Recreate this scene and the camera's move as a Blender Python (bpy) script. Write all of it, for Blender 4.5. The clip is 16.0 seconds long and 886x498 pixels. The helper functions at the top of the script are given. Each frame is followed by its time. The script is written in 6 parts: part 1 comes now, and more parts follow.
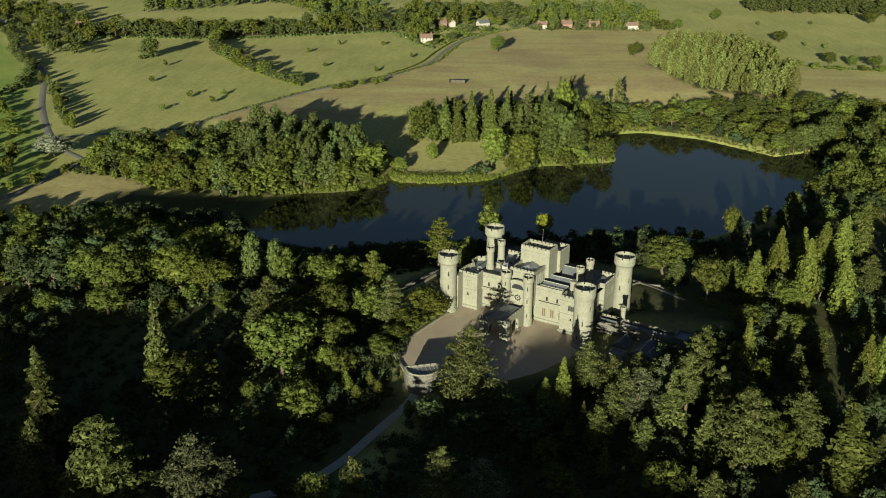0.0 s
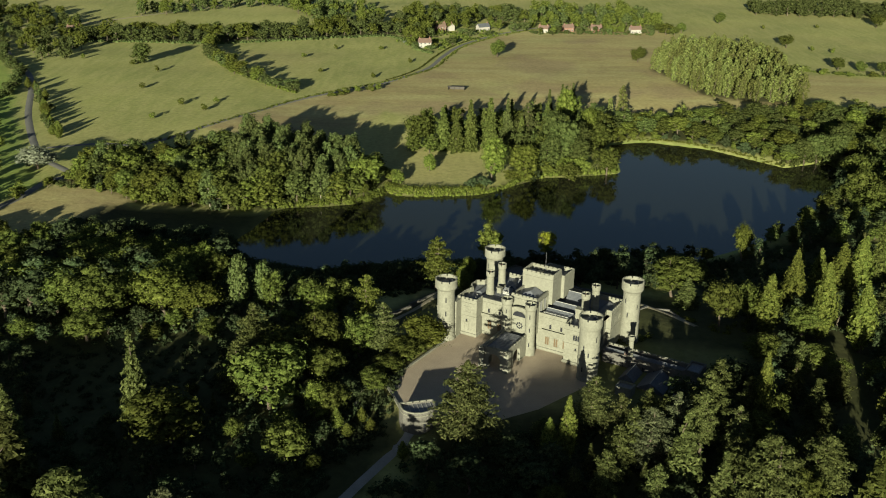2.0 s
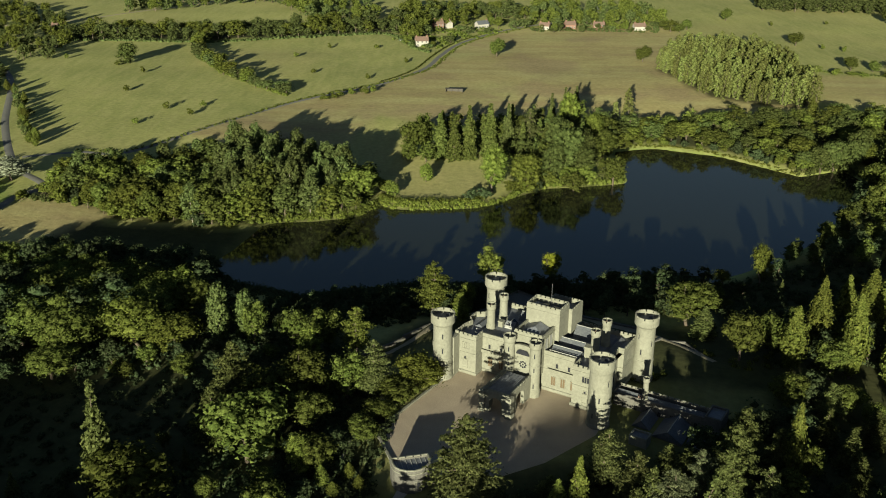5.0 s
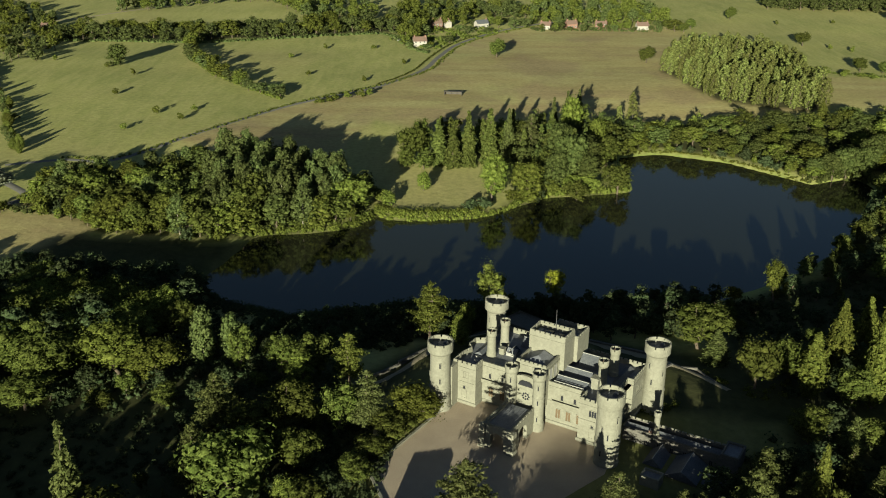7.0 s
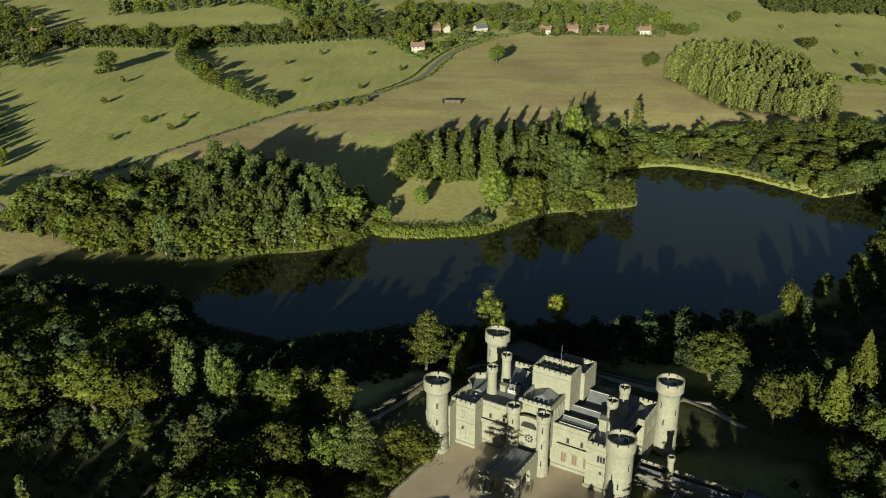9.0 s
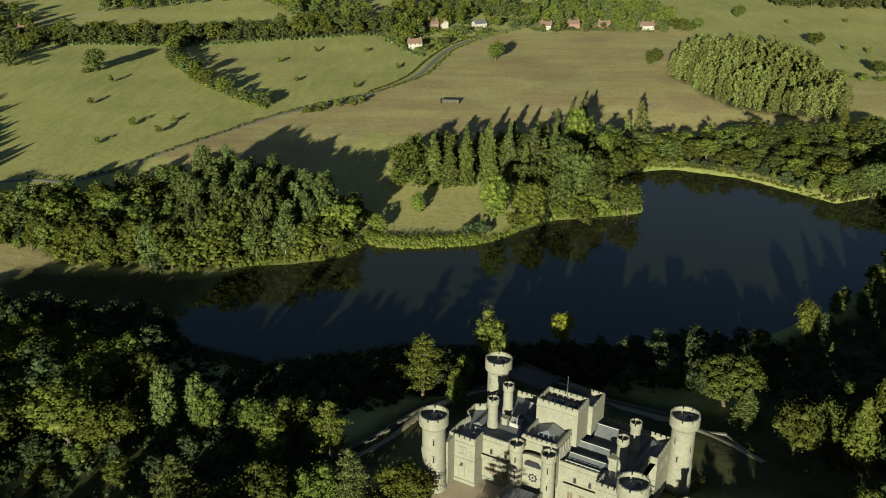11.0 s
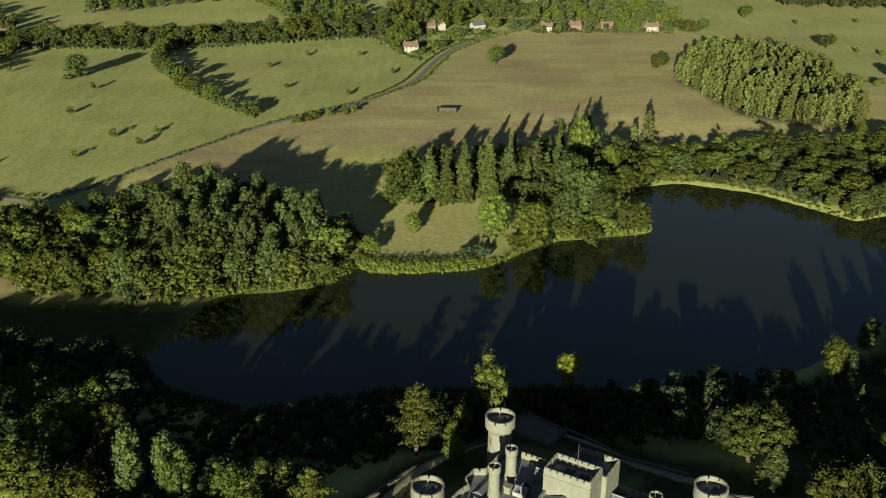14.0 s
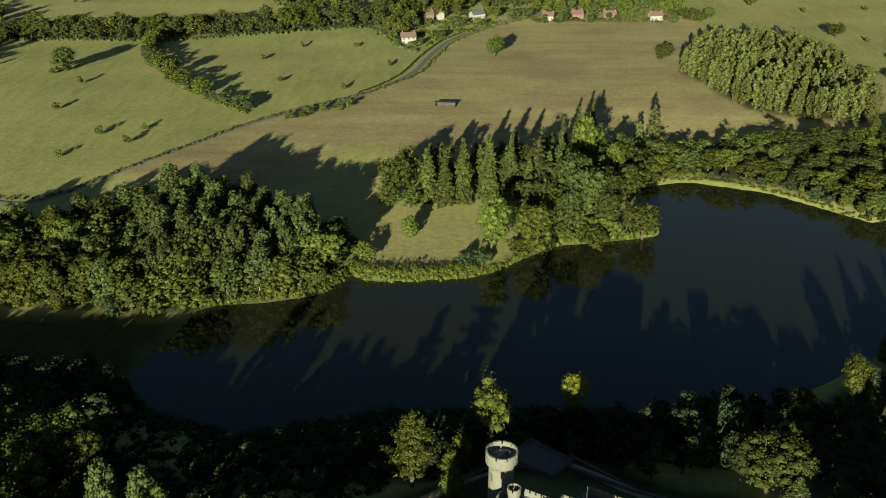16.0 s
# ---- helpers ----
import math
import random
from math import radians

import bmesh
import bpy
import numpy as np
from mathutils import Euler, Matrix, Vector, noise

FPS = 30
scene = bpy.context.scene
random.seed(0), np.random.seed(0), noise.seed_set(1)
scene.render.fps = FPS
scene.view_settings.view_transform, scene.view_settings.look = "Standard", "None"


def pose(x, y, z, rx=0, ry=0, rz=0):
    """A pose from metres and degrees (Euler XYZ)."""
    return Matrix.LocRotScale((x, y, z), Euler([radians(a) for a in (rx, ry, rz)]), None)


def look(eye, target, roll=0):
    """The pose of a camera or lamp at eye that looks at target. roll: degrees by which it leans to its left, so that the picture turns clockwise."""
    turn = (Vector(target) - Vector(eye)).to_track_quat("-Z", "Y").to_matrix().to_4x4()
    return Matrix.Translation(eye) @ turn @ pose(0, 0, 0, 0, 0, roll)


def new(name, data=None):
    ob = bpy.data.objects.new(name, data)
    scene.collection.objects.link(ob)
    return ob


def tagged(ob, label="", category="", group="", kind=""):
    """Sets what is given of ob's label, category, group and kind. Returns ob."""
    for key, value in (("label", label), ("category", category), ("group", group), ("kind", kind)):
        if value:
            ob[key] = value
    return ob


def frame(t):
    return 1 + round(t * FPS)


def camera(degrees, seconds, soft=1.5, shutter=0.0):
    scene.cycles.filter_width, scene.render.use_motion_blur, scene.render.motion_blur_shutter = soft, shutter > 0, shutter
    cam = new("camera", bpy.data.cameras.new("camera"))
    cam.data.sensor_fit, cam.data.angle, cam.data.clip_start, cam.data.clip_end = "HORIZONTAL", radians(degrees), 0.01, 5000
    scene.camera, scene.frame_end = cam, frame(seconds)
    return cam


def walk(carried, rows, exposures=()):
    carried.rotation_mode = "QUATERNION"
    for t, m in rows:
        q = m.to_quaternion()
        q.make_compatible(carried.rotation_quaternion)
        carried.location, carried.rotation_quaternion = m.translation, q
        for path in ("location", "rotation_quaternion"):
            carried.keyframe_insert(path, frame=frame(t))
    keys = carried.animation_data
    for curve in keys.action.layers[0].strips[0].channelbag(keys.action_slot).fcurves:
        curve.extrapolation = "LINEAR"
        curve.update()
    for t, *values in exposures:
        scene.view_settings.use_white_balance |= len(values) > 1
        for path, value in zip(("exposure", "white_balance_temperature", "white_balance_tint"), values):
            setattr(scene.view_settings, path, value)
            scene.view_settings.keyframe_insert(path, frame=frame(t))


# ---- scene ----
cam = camera(49.0, 16.0, soft=1.0)
# seconds, x, y, z, pitch, roll, yaw
ROWS = [
    (0, 0.369, -23.920, 141.376, -21.847, 0.674, 0.128),
    (0.5, 0.571, -18.581, 141.517, -21.843, 0.683, 0.122),
    (1, 0.737, -13.274, 141.650, -21.844, 0.718, 0.112),
    (1.5, 0.885, -7.983, 141.791, -21.844, 0.706, 0.112),
    (2, 1.033, -2.719, 141.938, -21.851, 0.703, 0.109),
    (2.5, 1.164, 2.516, 142.091, -21.845, 0.682, 0.110),
    (3, 1.259, 7.727, 142.251, -21.844, 0.683, 0.103),
    (3.5, 1.355, 12.896, 142.395, -21.832, 0.686, 0.093),
    (6, 1.878, 38.740, 143.021, -22.629, 0.637, 0.006),
    (6.5, 2.025, 43.842, 143.147, -22.623, 0.639, 0.009),
    (7, 2.199, 48.913, 143.272, -22.616, 0.608, 0.000),
    (7.5, 2.380, 53.997, 143.423, -22.606, 0.580, 0.005),
    (8, 2.550, 59.107, 143.587, -22.606, 0.545, -0.005),
    (8.5, 2.691, 64.278, 143.732, -22.608, 0.540, -0.019),
    (9, 2.844, 69.498, 143.839, -22.603, 0.517, -0.025),
    (11.5, 3.451, 95.676, 144.086, -23.277, 0.420, -0.109),
    (12, 3.559, 100.835, 144.112, -23.394, 0.423, -0.129),
    (12.5, 3.682, 106.005, 144.156, -23.389, 0.394, -0.153),
    (13, 3.853, 111.164, 144.229, -23.376, 0.358, -0.171),
    (13.5, 4.102, 116.287, 144.335, -23.370, 0.334, -0.173),
    (14, 4.399, 121.367, 144.468, -23.383, 0.309, -0.164),
    (14.5, 4.699, 126.410, 144.632, -23.597, 0.262, -0.154),
    (15, 4.979, 131.441, 144.809, -23.831, 0.221, -0.133),
    (15.5, 5.167, 136.432, 144.967, -24.042, 0.192, -0.143),
    (16, 5.276, 141.366, 145.101, -24.267, 0.147, -0.155),
]
walk(cam, [(t, pose(x, y, z, 90 + pitch, 0, yaw) @ pose(0, 0, 0, 0, 0, roll)) for t, x, y, z, pitch, roll, yaw in ROWS],
     exposures=[(0, 1.17), (6, 1.14), (11, 1.09), (16, 1.03)])

# ---- light: a low sun behind the viewer, clear sky ----
SUN_AZ, SUN_EL = 12.5, 10.8
world = bpy.data.worlds.new("sky")
scene.world = world
world.use_nodes = True
wn, wl = world.node_tree.nodes, world.node_tree.links
sky = wn.new("ShaderNodeTexSky")
sky.sky_type = "NISHITA"
sky.sun_disc = False
sky.sun_elevation = radians(SUN_EL)
sky.ozone_density = 2.5
sky.dust_density = 1.2
sky.sun_rotation = radians(180 + SUN_AZ)
wl.new(sky.outputs[0], wn["Background"].inputs[0])
wn["Background"].inputs[1].default_value = 0.028
sun_data = bpy.data.lights.new("sun", "SUN")
sun_data.energy, sun_data.angle, sun_data.color = 5.0, radians(0.5), (0.98, 0.97, 0.74)
sun = new("sun", sun_data)
sun.matrix_world = look((0, 0, 0), (math.sin(radians(SUN_AZ)) * math.cos(radians(SUN_EL)), math.cos(radians(SUN_AZ)) * math.cos(radians(SUN_EL)), -math.sin(radians(SUN_EL))))

# ---- materials ----
def material(name, base, second=None, scale=1.0, rough=0.9, bump=0.0, bump_scale=None, spread=0.25, metal=0.0, fine=None, fine_amount=0.0, object_random=0.0):
    """A surface of two colours mixed by noise at a real-world size, with fine grain, relief and, for repeats, a change from one to the next."""
    m = bpy.data.materials.new(name)
    m.use_nodes = True
    n, l = m.node_tree.nodes, m.node_tree.links
    b = n["Principled BSDF"]
    b.inputs["Roughness"].default_value, b.inputs["Metallic"].default_value = rough, metal
    b.inputs["Specular IOR Level"].default_value = 0.3
    geo = n.new("ShaderNodeNewGeometry")
    t = n.new("ShaderNodeTexNoise")
    t.inputs["Scale"].default_value, t.inputs["Detail"].default_value, t.inputs["Roughness"].default_value = 1.0 / scale, 5.0, 0.6
    l.new(geo.outputs["Position"], t.inputs["Vector"])
    r = n.new("ShaderNodeMapRange")
    r.inputs[1].default_value, r.inputs[2].default_value = 0.5 - spread, 0.5 + spread
    l.new(t.outputs["Fac"], r.inputs[0])
    mix = n.new("ShaderNodeMix")
    mix.data_type = "RGBA"
    mix.inputs[6].default_value, mix.inputs[7].default_value = (*base, 1), (*(second or base), 1)
    l.new(r.outputs[0], mix.inputs[0])
    out = mix.outputs[2]
    if fine:
        f = n.new("ShaderNodeTexNoise")
        f.inputs["Scale"].default_value, f.inputs["Detail"].default_value = 1.0 / fine, 3.0
        l.new(geo.outputs["Position"], f.inputs["Vector"])
        hsv = n.new("ShaderNodeHueSaturation")
        mr = n.new("ShaderNodeMapRange")
        mr.inputs[1].default_value, mr.inputs[2].default_value = 0.25, 0.75
        mr.inputs[3].default_value, mr.inputs[4].default_value = 1 - fine_amount, 1 + fine_amount
        l.new(f.outputs["Fac"], mr.inputs[0])
        l.new(mr.outputs[0], hsv.inputs["Value"])
        l.new(out, hsv.inputs["Color"])
        out = hsv.outputs[0]
    if object_random:
        info, hs, rr = n.new("ShaderNodeObjectInfo"), n.new("ShaderNodeHueSaturation"), n.new("ShaderNodeMapRange")
        rr.inputs[3].default_value, rr.inputs[4].default_value = 1 - object_random, 1 + object_random
        l.new(info.outputs["Random"], rr.inputs[0])
        l.new(rr.outputs[0], hs.inputs["Value"])
        l.new(out, hs.inputs["Color"])
        out = hs.outputs[0]
    l.new(out, b.inputs["Base Color"])
    if bump:
        bt, bn = n.new("ShaderNodeTexNoise"), n.new("ShaderNodeBump")
        bt.inputs["Scale"].default_value, bt.inputs["Detail"].default_value = 1.0 / (bump_scale or scale * 0.2), 4.0
        bn.inputs["Strength"].default_value, bn.inputs["Distance"].default_value = bump, (bump_scale or scale * 0.2)
        l.new(geo.outputs["Position"], bt.inputs["Vector"])
        l.new(bt.outputs["Fac"], bn.inputs["Height"])
        l.new(bn.outputs[0], b.inputs["Normal"])
    return m


def leaves(name, dark, light, warm=0.0):
    """Foliage: diffuse with some light through the leaf, differing from leaf to leaf and from tree to tree."""
    m = bpy.data.materials.new(name)
    m.use_nodes = True
    n, l = m.node_tree.nodes, m.node_tree.links
    n.remove(n["Principled BSDF"])
    geo, info = n.new("ShaderNodeNewGeometry"), n.new("ShaderNodeObjectInfo")
    mix = n.new("ShaderNodeMix")
    mix.data_type = "RGBA"
    mix.inputs[6].default_value, mix.inputs[7].default_value = (*dark, 1), (*light, 1)
    l.new(geo.outputs["Random Per Island"], mix.inputs[0])
    big = n.new("ShaderNodeTexNoise")
    big.inputs["Scale"].default_value, big.inputs["Detail"].default_value = 0.35, 2.0
    l.new(geo.outputs["Position"], big.inputs["Vector"])
    hs = n.new("ShaderNodeHueSaturation")
    hue, val, add = n.new("ShaderNodeMapRange"), n.new("ShaderNodeMapRange"), n.new("ShaderNodeMath")
    hue.inputs[3].default_value, hue.inputs[4].default_value = 0.476, 0.504
    val.inputs[1].default_value, val.inputs[2].default_value = 0.6, 1.4
    val.inputs[3].default_value, val.inputs[4].default_value = 0.72, 1.28
    l.new(info.outputs["Random"], hue.inputs[0])
    l.new(info.outputs["Random"], add.inputs[0])
    l.new(big.outputs["Fac"], add.inputs[1])
    l.new(add.outputs[0], val.inputs[0])
    l.new(hue.outputs[0], hs.inputs["Hue"])
    l.new(val.outputs[0], hs.inputs["Value"])
    l.new(mix.outputs[2], hs.inputs["Color"])
    tiny, speck, fine = n.new("ShaderNodeTexNoise"), n.new("ShaderNodeMapRange"), n.new("ShaderNodeHueSaturation")
    tiny.inputs["Scale"].default_value, tiny.inputs["Detail"].default_value = 1.9, 2.0
    l.new(geo.outputs["Position"], tiny.inputs["Vector"])
    speck.inputs[1].default_value, speck.inputs[2].default_value = 0.3, 0.7
    speck.inputs[3].default_value, speck.inputs[4].default_value = 0.5, 1.6
    l.new(tiny.outputs["Fac"], speck.inputs[0])
    l.new(speck.outputs[0], fine.inputs["Value"])
    l.new(hs.outputs[0], fine.inputs["Color"])
    d, tr, ms = n.new("ShaderNodeBsdfDiffuse"), n.new("ShaderNodeBsdfTranslucent"), n.new("ShaderNodeMixShader")
    ms.inputs[0].default_value = 0.36
    l.new(fine.outputs[0], d.inputs["Color"])
    l.new(fine.outputs[0], tr.inputs["Color"])
    l.new(d.outputs[0], ms.inputs[1])
    l.new(tr.outputs[0], ms.inputs[2])
    l.new(ms.outputs[0], n["Material Output"].inputs["Surface"])
    return m


def ground_material():
    """Grass whose colour follows the kind of field: the sheet carries how dry, how lush and how wooded or
    shade-darkened each spot is.
    """
    m = bpy.data.materials.new("grassland")
    m.use_nodes = True
    n, l = m.node_tree.nodes, m.node_tree.links
    b = n["Principled BSDF"]
    b.inputs["Roughness"].default_value = 0.95
    b.inputs["Specular IOR Level"].default_value = 0.15
    geo = n.new("ShaderNodeNewGeometry")

    def noise_at(size, detail, rough=0.6):
        t = n.new("ShaderNodeTexNoise")
        t.inputs["Scale"].default_value, t.inputs["Detail"].default_value, t.inputs["Roughness"].default_value = 1 / size, detail, rough
        l.new(geo.outputs["Position"], t.inputs["Vector"])
        return t.outputs["Fac"]

    def blend(fac, a, c):
        x = n.new("ShaderNodeMix")
        x.data_type = "RGBA"
        for socket, value in ((x.inputs[6], a), (x.inputs[7], c)):
            if isinstance(value, tuple):
                socket.default_value = (*value, 1)
            else:
                l.new(value, socket)
        l.new(fac, x.inputs[0])
        return x.outputs[2]

    def ranged(v, lo, hi, a=0.0, c=1.0):
        r = n.new("ShaderNodeMapRange")
        for i, value in enumerate((lo, hi, a, c)):
            r.inputs[i + 1].default_value = value
        l.new(v, r.inputs[0])
        return r.outputs[0]

    def kind(name):
        a = n.new("ShaderNodeAttribute")
        a.attribute_name = name
        return a.outputs["Fac"]

    patch, fine = noise_at(45, 5), noise_at(2.5, 4, 0.7)
    stretch = n.new("ShaderNodeMapping")
    stretch.inputs["Scale"].default_value = (0.22, 0.035, 0.1)
    l.new(geo.outputs["Position"], stretch.inputs["Vector"])
    rows = n.new("ShaderNodeTexNoise")
    rows.inputs["Scale"].default_value, rows.inputs["Detail"].default_value = 1.0, 3.0
    l.new(stretch.outputs[0], rows.inputs["Vector"])
    grass = blend(ranged(patch, 0.35, 0.65), (0.25, 0.265, 0.085), (0.315, 0.315, 0.105))
    grass = blend(ranged(rows.outputs["Fac"], 0.4, 0.65, 0, 0.55), grass, (0.37, 0.35, 0.135))
    grass = blend(ranged(noise_at(150, 3), 0.5, 0.68, 0, 0.6), grass, (0.37, 0.335, 0.13))
    across = n.new("ShaderNodeMapping")
    across.inputs["Scale"].default_value = (0.014, 0.07, 0.1)
    across.inputs["Rotation"].default_value = (0, 0, 0.25)
    l.new(geo.outputs["Position"], across.inputs["Vector"])
    cut = n.new("ShaderNodeTexNoise")
    cut.inputs["Scale"].default_value, cut.inputs["Detail"].default_value = 1.0, 5.0
    l.new(across.outputs[0], cut.inputs["Vector"])
    dry = blend(ranged(noise_at(28, 6, 0.65), 0.35, 0.65), (0.365, 0.315, 0.135), (0.30, 0.25, 0.108))
    dry = blend(ranged(noise_at(90, 3), 0.52, 0.7), dry, (0.34, 0.32, 0.13))
    dry = blend(ranged(cut.outputs["Fac"], 0.48, 0.68, 0, 0.45), dry, (0.42, 0.385, 0.175))
    dry = blend(ranged(cut.outputs["Fac"], 0.48, 0.32, 0, 0.4), dry, (0.26, 0.18, 0.10))
    dry = blend(ranged(noise_at(70, 4), 0.5, 0.62, 0, 0.55), dry, (0.27, 0.2, 0.115))
    lush = blend(ranged(patch, 0.4, 0.6), (0.17, 0.245, 0.05), (0.22, 0.27, 0.065))
    # woodland litter, near black because shade is put into its colour
    shaded_litter = blend(ranged(noise_at(6, 4), 0.4, 0.6), (0.018, 0.021, 0.009), (0.03, 0.034, 0.013))
    out = blend(kind("dry"), grass, dry)
    out = blend(kind("lush"), out, lush)
    out = blend(kind("wood"), out, shaded_litter)
    hs = n.new("ShaderNodeHueSaturation")
    l.new(ranged(fine, 0.25, 0.75, 0.78, 1.22), hs.inputs["Value"])
    l.new(out, hs.inputs["Color"])
    l.new(hs.outputs[0], b.inputs["Base Color"])
    bump = n.new("ShaderNodeBump")
    bump.inputs["Strength"].default_value, bump.inputs["Distance"].default_value = 0.5, 0.4
    l.new(fine, bump.inputs["Height"])
    l.new(bump.outputs[0], b.inputs["Normal"])
    return m


def water_material():
    """Silty lake water: a brown body under a mirror surface with faint ripples."""
    m = bpy.data.materials.new("lake_water")
    m.use_nodes = True
    n, l = m.node_tree.nodes, m.node_tree.links
    b = n["Principled BSDF"]
    b.inputs["Base Color"].default_value = (0.0165, 0.0178, 0.0092, 1)
    b.inputs["Roughness"].default_value, b.inputs["IOR"].default_value = 0.06, 1.33
    b.inputs["Specular IOR Level"].default_value = 0.48
    geo, t, bump = n.new("ShaderNodeNewGeometry"), n.new("ShaderNodeTexNoise"), n.new("ShaderNodeBump")
    t.inputs["Scale"].default_value, t.inputs["Detail"].default_value = 0.5, 3.0
    bump.inputs["Strength"].default_value, bump.inputs["Distance"].default_value = 0.12, 0.12
    l.new(geo.outputs["Position"], t.inputs["Vector"])
    l.new(t.outputs["Fac"], bump.inputs["Height"])
    l.new(bump.outputs[0], b.inputs["Normal"])
    return m


STONE = material("pale_limestone", (0.211, 0.207, 0.16), (0.162, 0.158, 0.12), 3.5, 0.92, 0.35, 0.35, fine=0.7, fine_amount=0.14)
# the same limestone in a darker tone
STONE_DARK = material("dark_limestone", (0.13, 0.122, 0.103), (0.09, 0.085, 0.073), 2.5, 0.95, 0.4, 0.3, fine=0.5, fine_amount=0.2)
LEAD = material("roof_lead", (0.10, 0.106, 0.12), (0.165, 0.172, 0.185), 3.0, 0.55, 0.2, 0.6, fine=0.6, fine_amount=0.2)
SLATE = material("roof_slate", (0.07, 0.075, 0.085), (0.11, 0.115, 0.12), 2.0, 0.6, 0.2, 0.4, fine=0.4, fine_amount=0.25)
GRAVEL = material("yard_gravel", (0.38, 0.31, 0.225), (0.31, 0.25, 0.185), 5.0, 0.95, 0.3, 0.2, fine=0.3, fine_amount=0.15)
TARMAC = material("asphalt", (0.13, 0.127, 0.115), (0.18, 0.17, 0.145), 6.0, 0.9, 0.2, 0.2, fine=0.5, fine_amount=0.15)
TRACK = material("dusty_track", (0.30, 0.25, 0.17), (0.24, 0.21, 0.13), 5.0, 0.95, 0.2, 0.3, fine=0.5, fine_amount=0.15)
GLASS = material("window_glass", (0.02, 0.022, 0.025), (0.03, 0.03, 0.035), 1.0, 0.08)
BLIND = material("window_blind", (0.13, 0.09, 0.05), (0.10, 0.07, 0.04), 1.0, 0.8)
PALE = material("pale_joinery", (0.31, 0.305, 0.275), (0.27, 0.265, 0.24), 1.5, 0.7, fine=0.3, fine_amount=0.08)
BARK = material("bark", (0.11, 0.085, 0.06), (0.07, 0.055, 0.04), 0.8, 0.95, 0.6, 0.15)
BARK_PALE = material("pale_bark", (0.30, 0.27, 0.22), (0.2, 0.18, 0.145), 0.8, 0.95, 0.5, 0.15)
BRICK = material("red_brick", (0.22, 0.12, 0.085), (0.18, 0.10, 0.075), 1.5, 0.9, fine=0.4, fine_amount=0.15)
RENDERED = material("white_render", (0.34, 0.315, 0.27), (0.29, 0.27, 0.235), 2.0, 0.9, fine=0.5, fine_amount=0.06)
TILES = material("clay_tiles", (0.17, 0.105, 0.08), (0.13, 0.09, 0.07), 1.5, 0.9, fine=0.4, fine_amount=0.2)
TIMBER = material("grey_timber", (0.085, 0.075, 0.062), (0.06, 0.055, 0.048), 1.0, 0.9, fine=0.2, fine_amount=0.2)
METAL = material("dull_metal", (0.3, 0.3, 0.3), (0.25, 0.25, 0.26), 1.0, 0.45, metal=0.8)
GRASS = ground_material()
WATER = water_material()
LEAF_OAK = leaves("oak_leaves", (0.05, 0.069, 0.016), (0.1, 0.122, 0.031))
LEAF_LIME = leaves("lime_leaves", (0.066, 0.088, 0.018), (0.127, 0.152, 0.034))
LEAF_YELLOW = leaves("yellow_leaves", (0.115, 0.135, 0.016), (0.2, 0.21, 0.028))
# leaves darkened and blued in colour for foliage standing in shade
LEAF_SHADED = leaves("shaded_leaves", (0.033, 0.05, 0.022), (0.066, 0.088, 0.04))
LEAF_CEDAR = leaves("cedar_needles", (0.068, 0.086, 0.03), (0.125, 0.142, 0.052))
LEAF_BLUE = leaves("blue_cedar_needles", (0.07, 0.086, 0.043), (0.125, 0.142, 0.072))
LEAF_FIR = leaves("fir_needles", (0.053, 0.068, 0.022), (0.102, 0.118, 0.04))
LEAF_CYPRESS = leaves("cypress_sprays", (0.068, 0.09, 0.02), (0.128, 0.148, 0.034))
LEAF_POPLAR = leaves("poplar_leaves", (0.10, 0.122, 0.036), (0.168, 0.192, 0.06))
LEAF_BRIGHT = leaves("bright_lime_leaves", (0.074, 0.104, 0.02), (0.135, 0.166, 0.036))
DRIVE_GREY = material("pale_drive", (0.29, 0.28, 0.25), (0.23, 0.22, 0.195), 4.0, 0.95, 0.2, 0.3, fine=0.5, fine_amount=0.12)
LEAF_SILVER = leaves("silver_leaves", (0.125, 0.14, 0.095), (0.22, 0.235, 0.165))
LEAF_REED = leaves("reed_blades", (0.08, 0.105, 0.022), (0.15, 0.17, 0.035))
# aspen foliage, also given to the far oaks as painted haze
LEAF_ASPEN_AND_HAZE = leaves("aspen_and_haze_leaves", (0.054, 0.077, 0.025), (0.105, 0.132, 0.046))
LEAF_HOLM = leaves("deep_green_leaves", (0.046, 0.065, 0.02), (0.093, 0.117, 0.036))
LEAF_REDWOOD = leaves("redwood_sprays", (0.055, 0.075, 0.02), (0.108, 0.13, 0.035))
# ---- land ----
LAKE_Z, YARD_Z = -24.0, -12.0
LAKE = [(-99, 412), (-92, 432), (-84, 464), (-62, 467), (-42, 473), (-30, 492), (-20, 485), (18, 489), (36, 504), (55, 520), (84, 526),
        (101, 531), (103, 556), (102, 590), (128, 599), (165, 583), (200, 546), (228, 558), (232, 540), (204, 490), (178, 450), (150, 424),
        (112, 398), (84, 390), (45, 396), (-10, 395), (-55, 382), (-82, 393)]


def inside(x, y, poly):
    hit = np.zeros(np.shape(x), bool)
    for (ax, ay), (bx, by) in zip(poly, poly[1:] + poly[:1]):
        cross = ((ay > y) != (by > y)) & (x < (bx - ax) * (y - ay) / (by - ay + 1e-12) + ax)
        hit ^= cross
    return hit


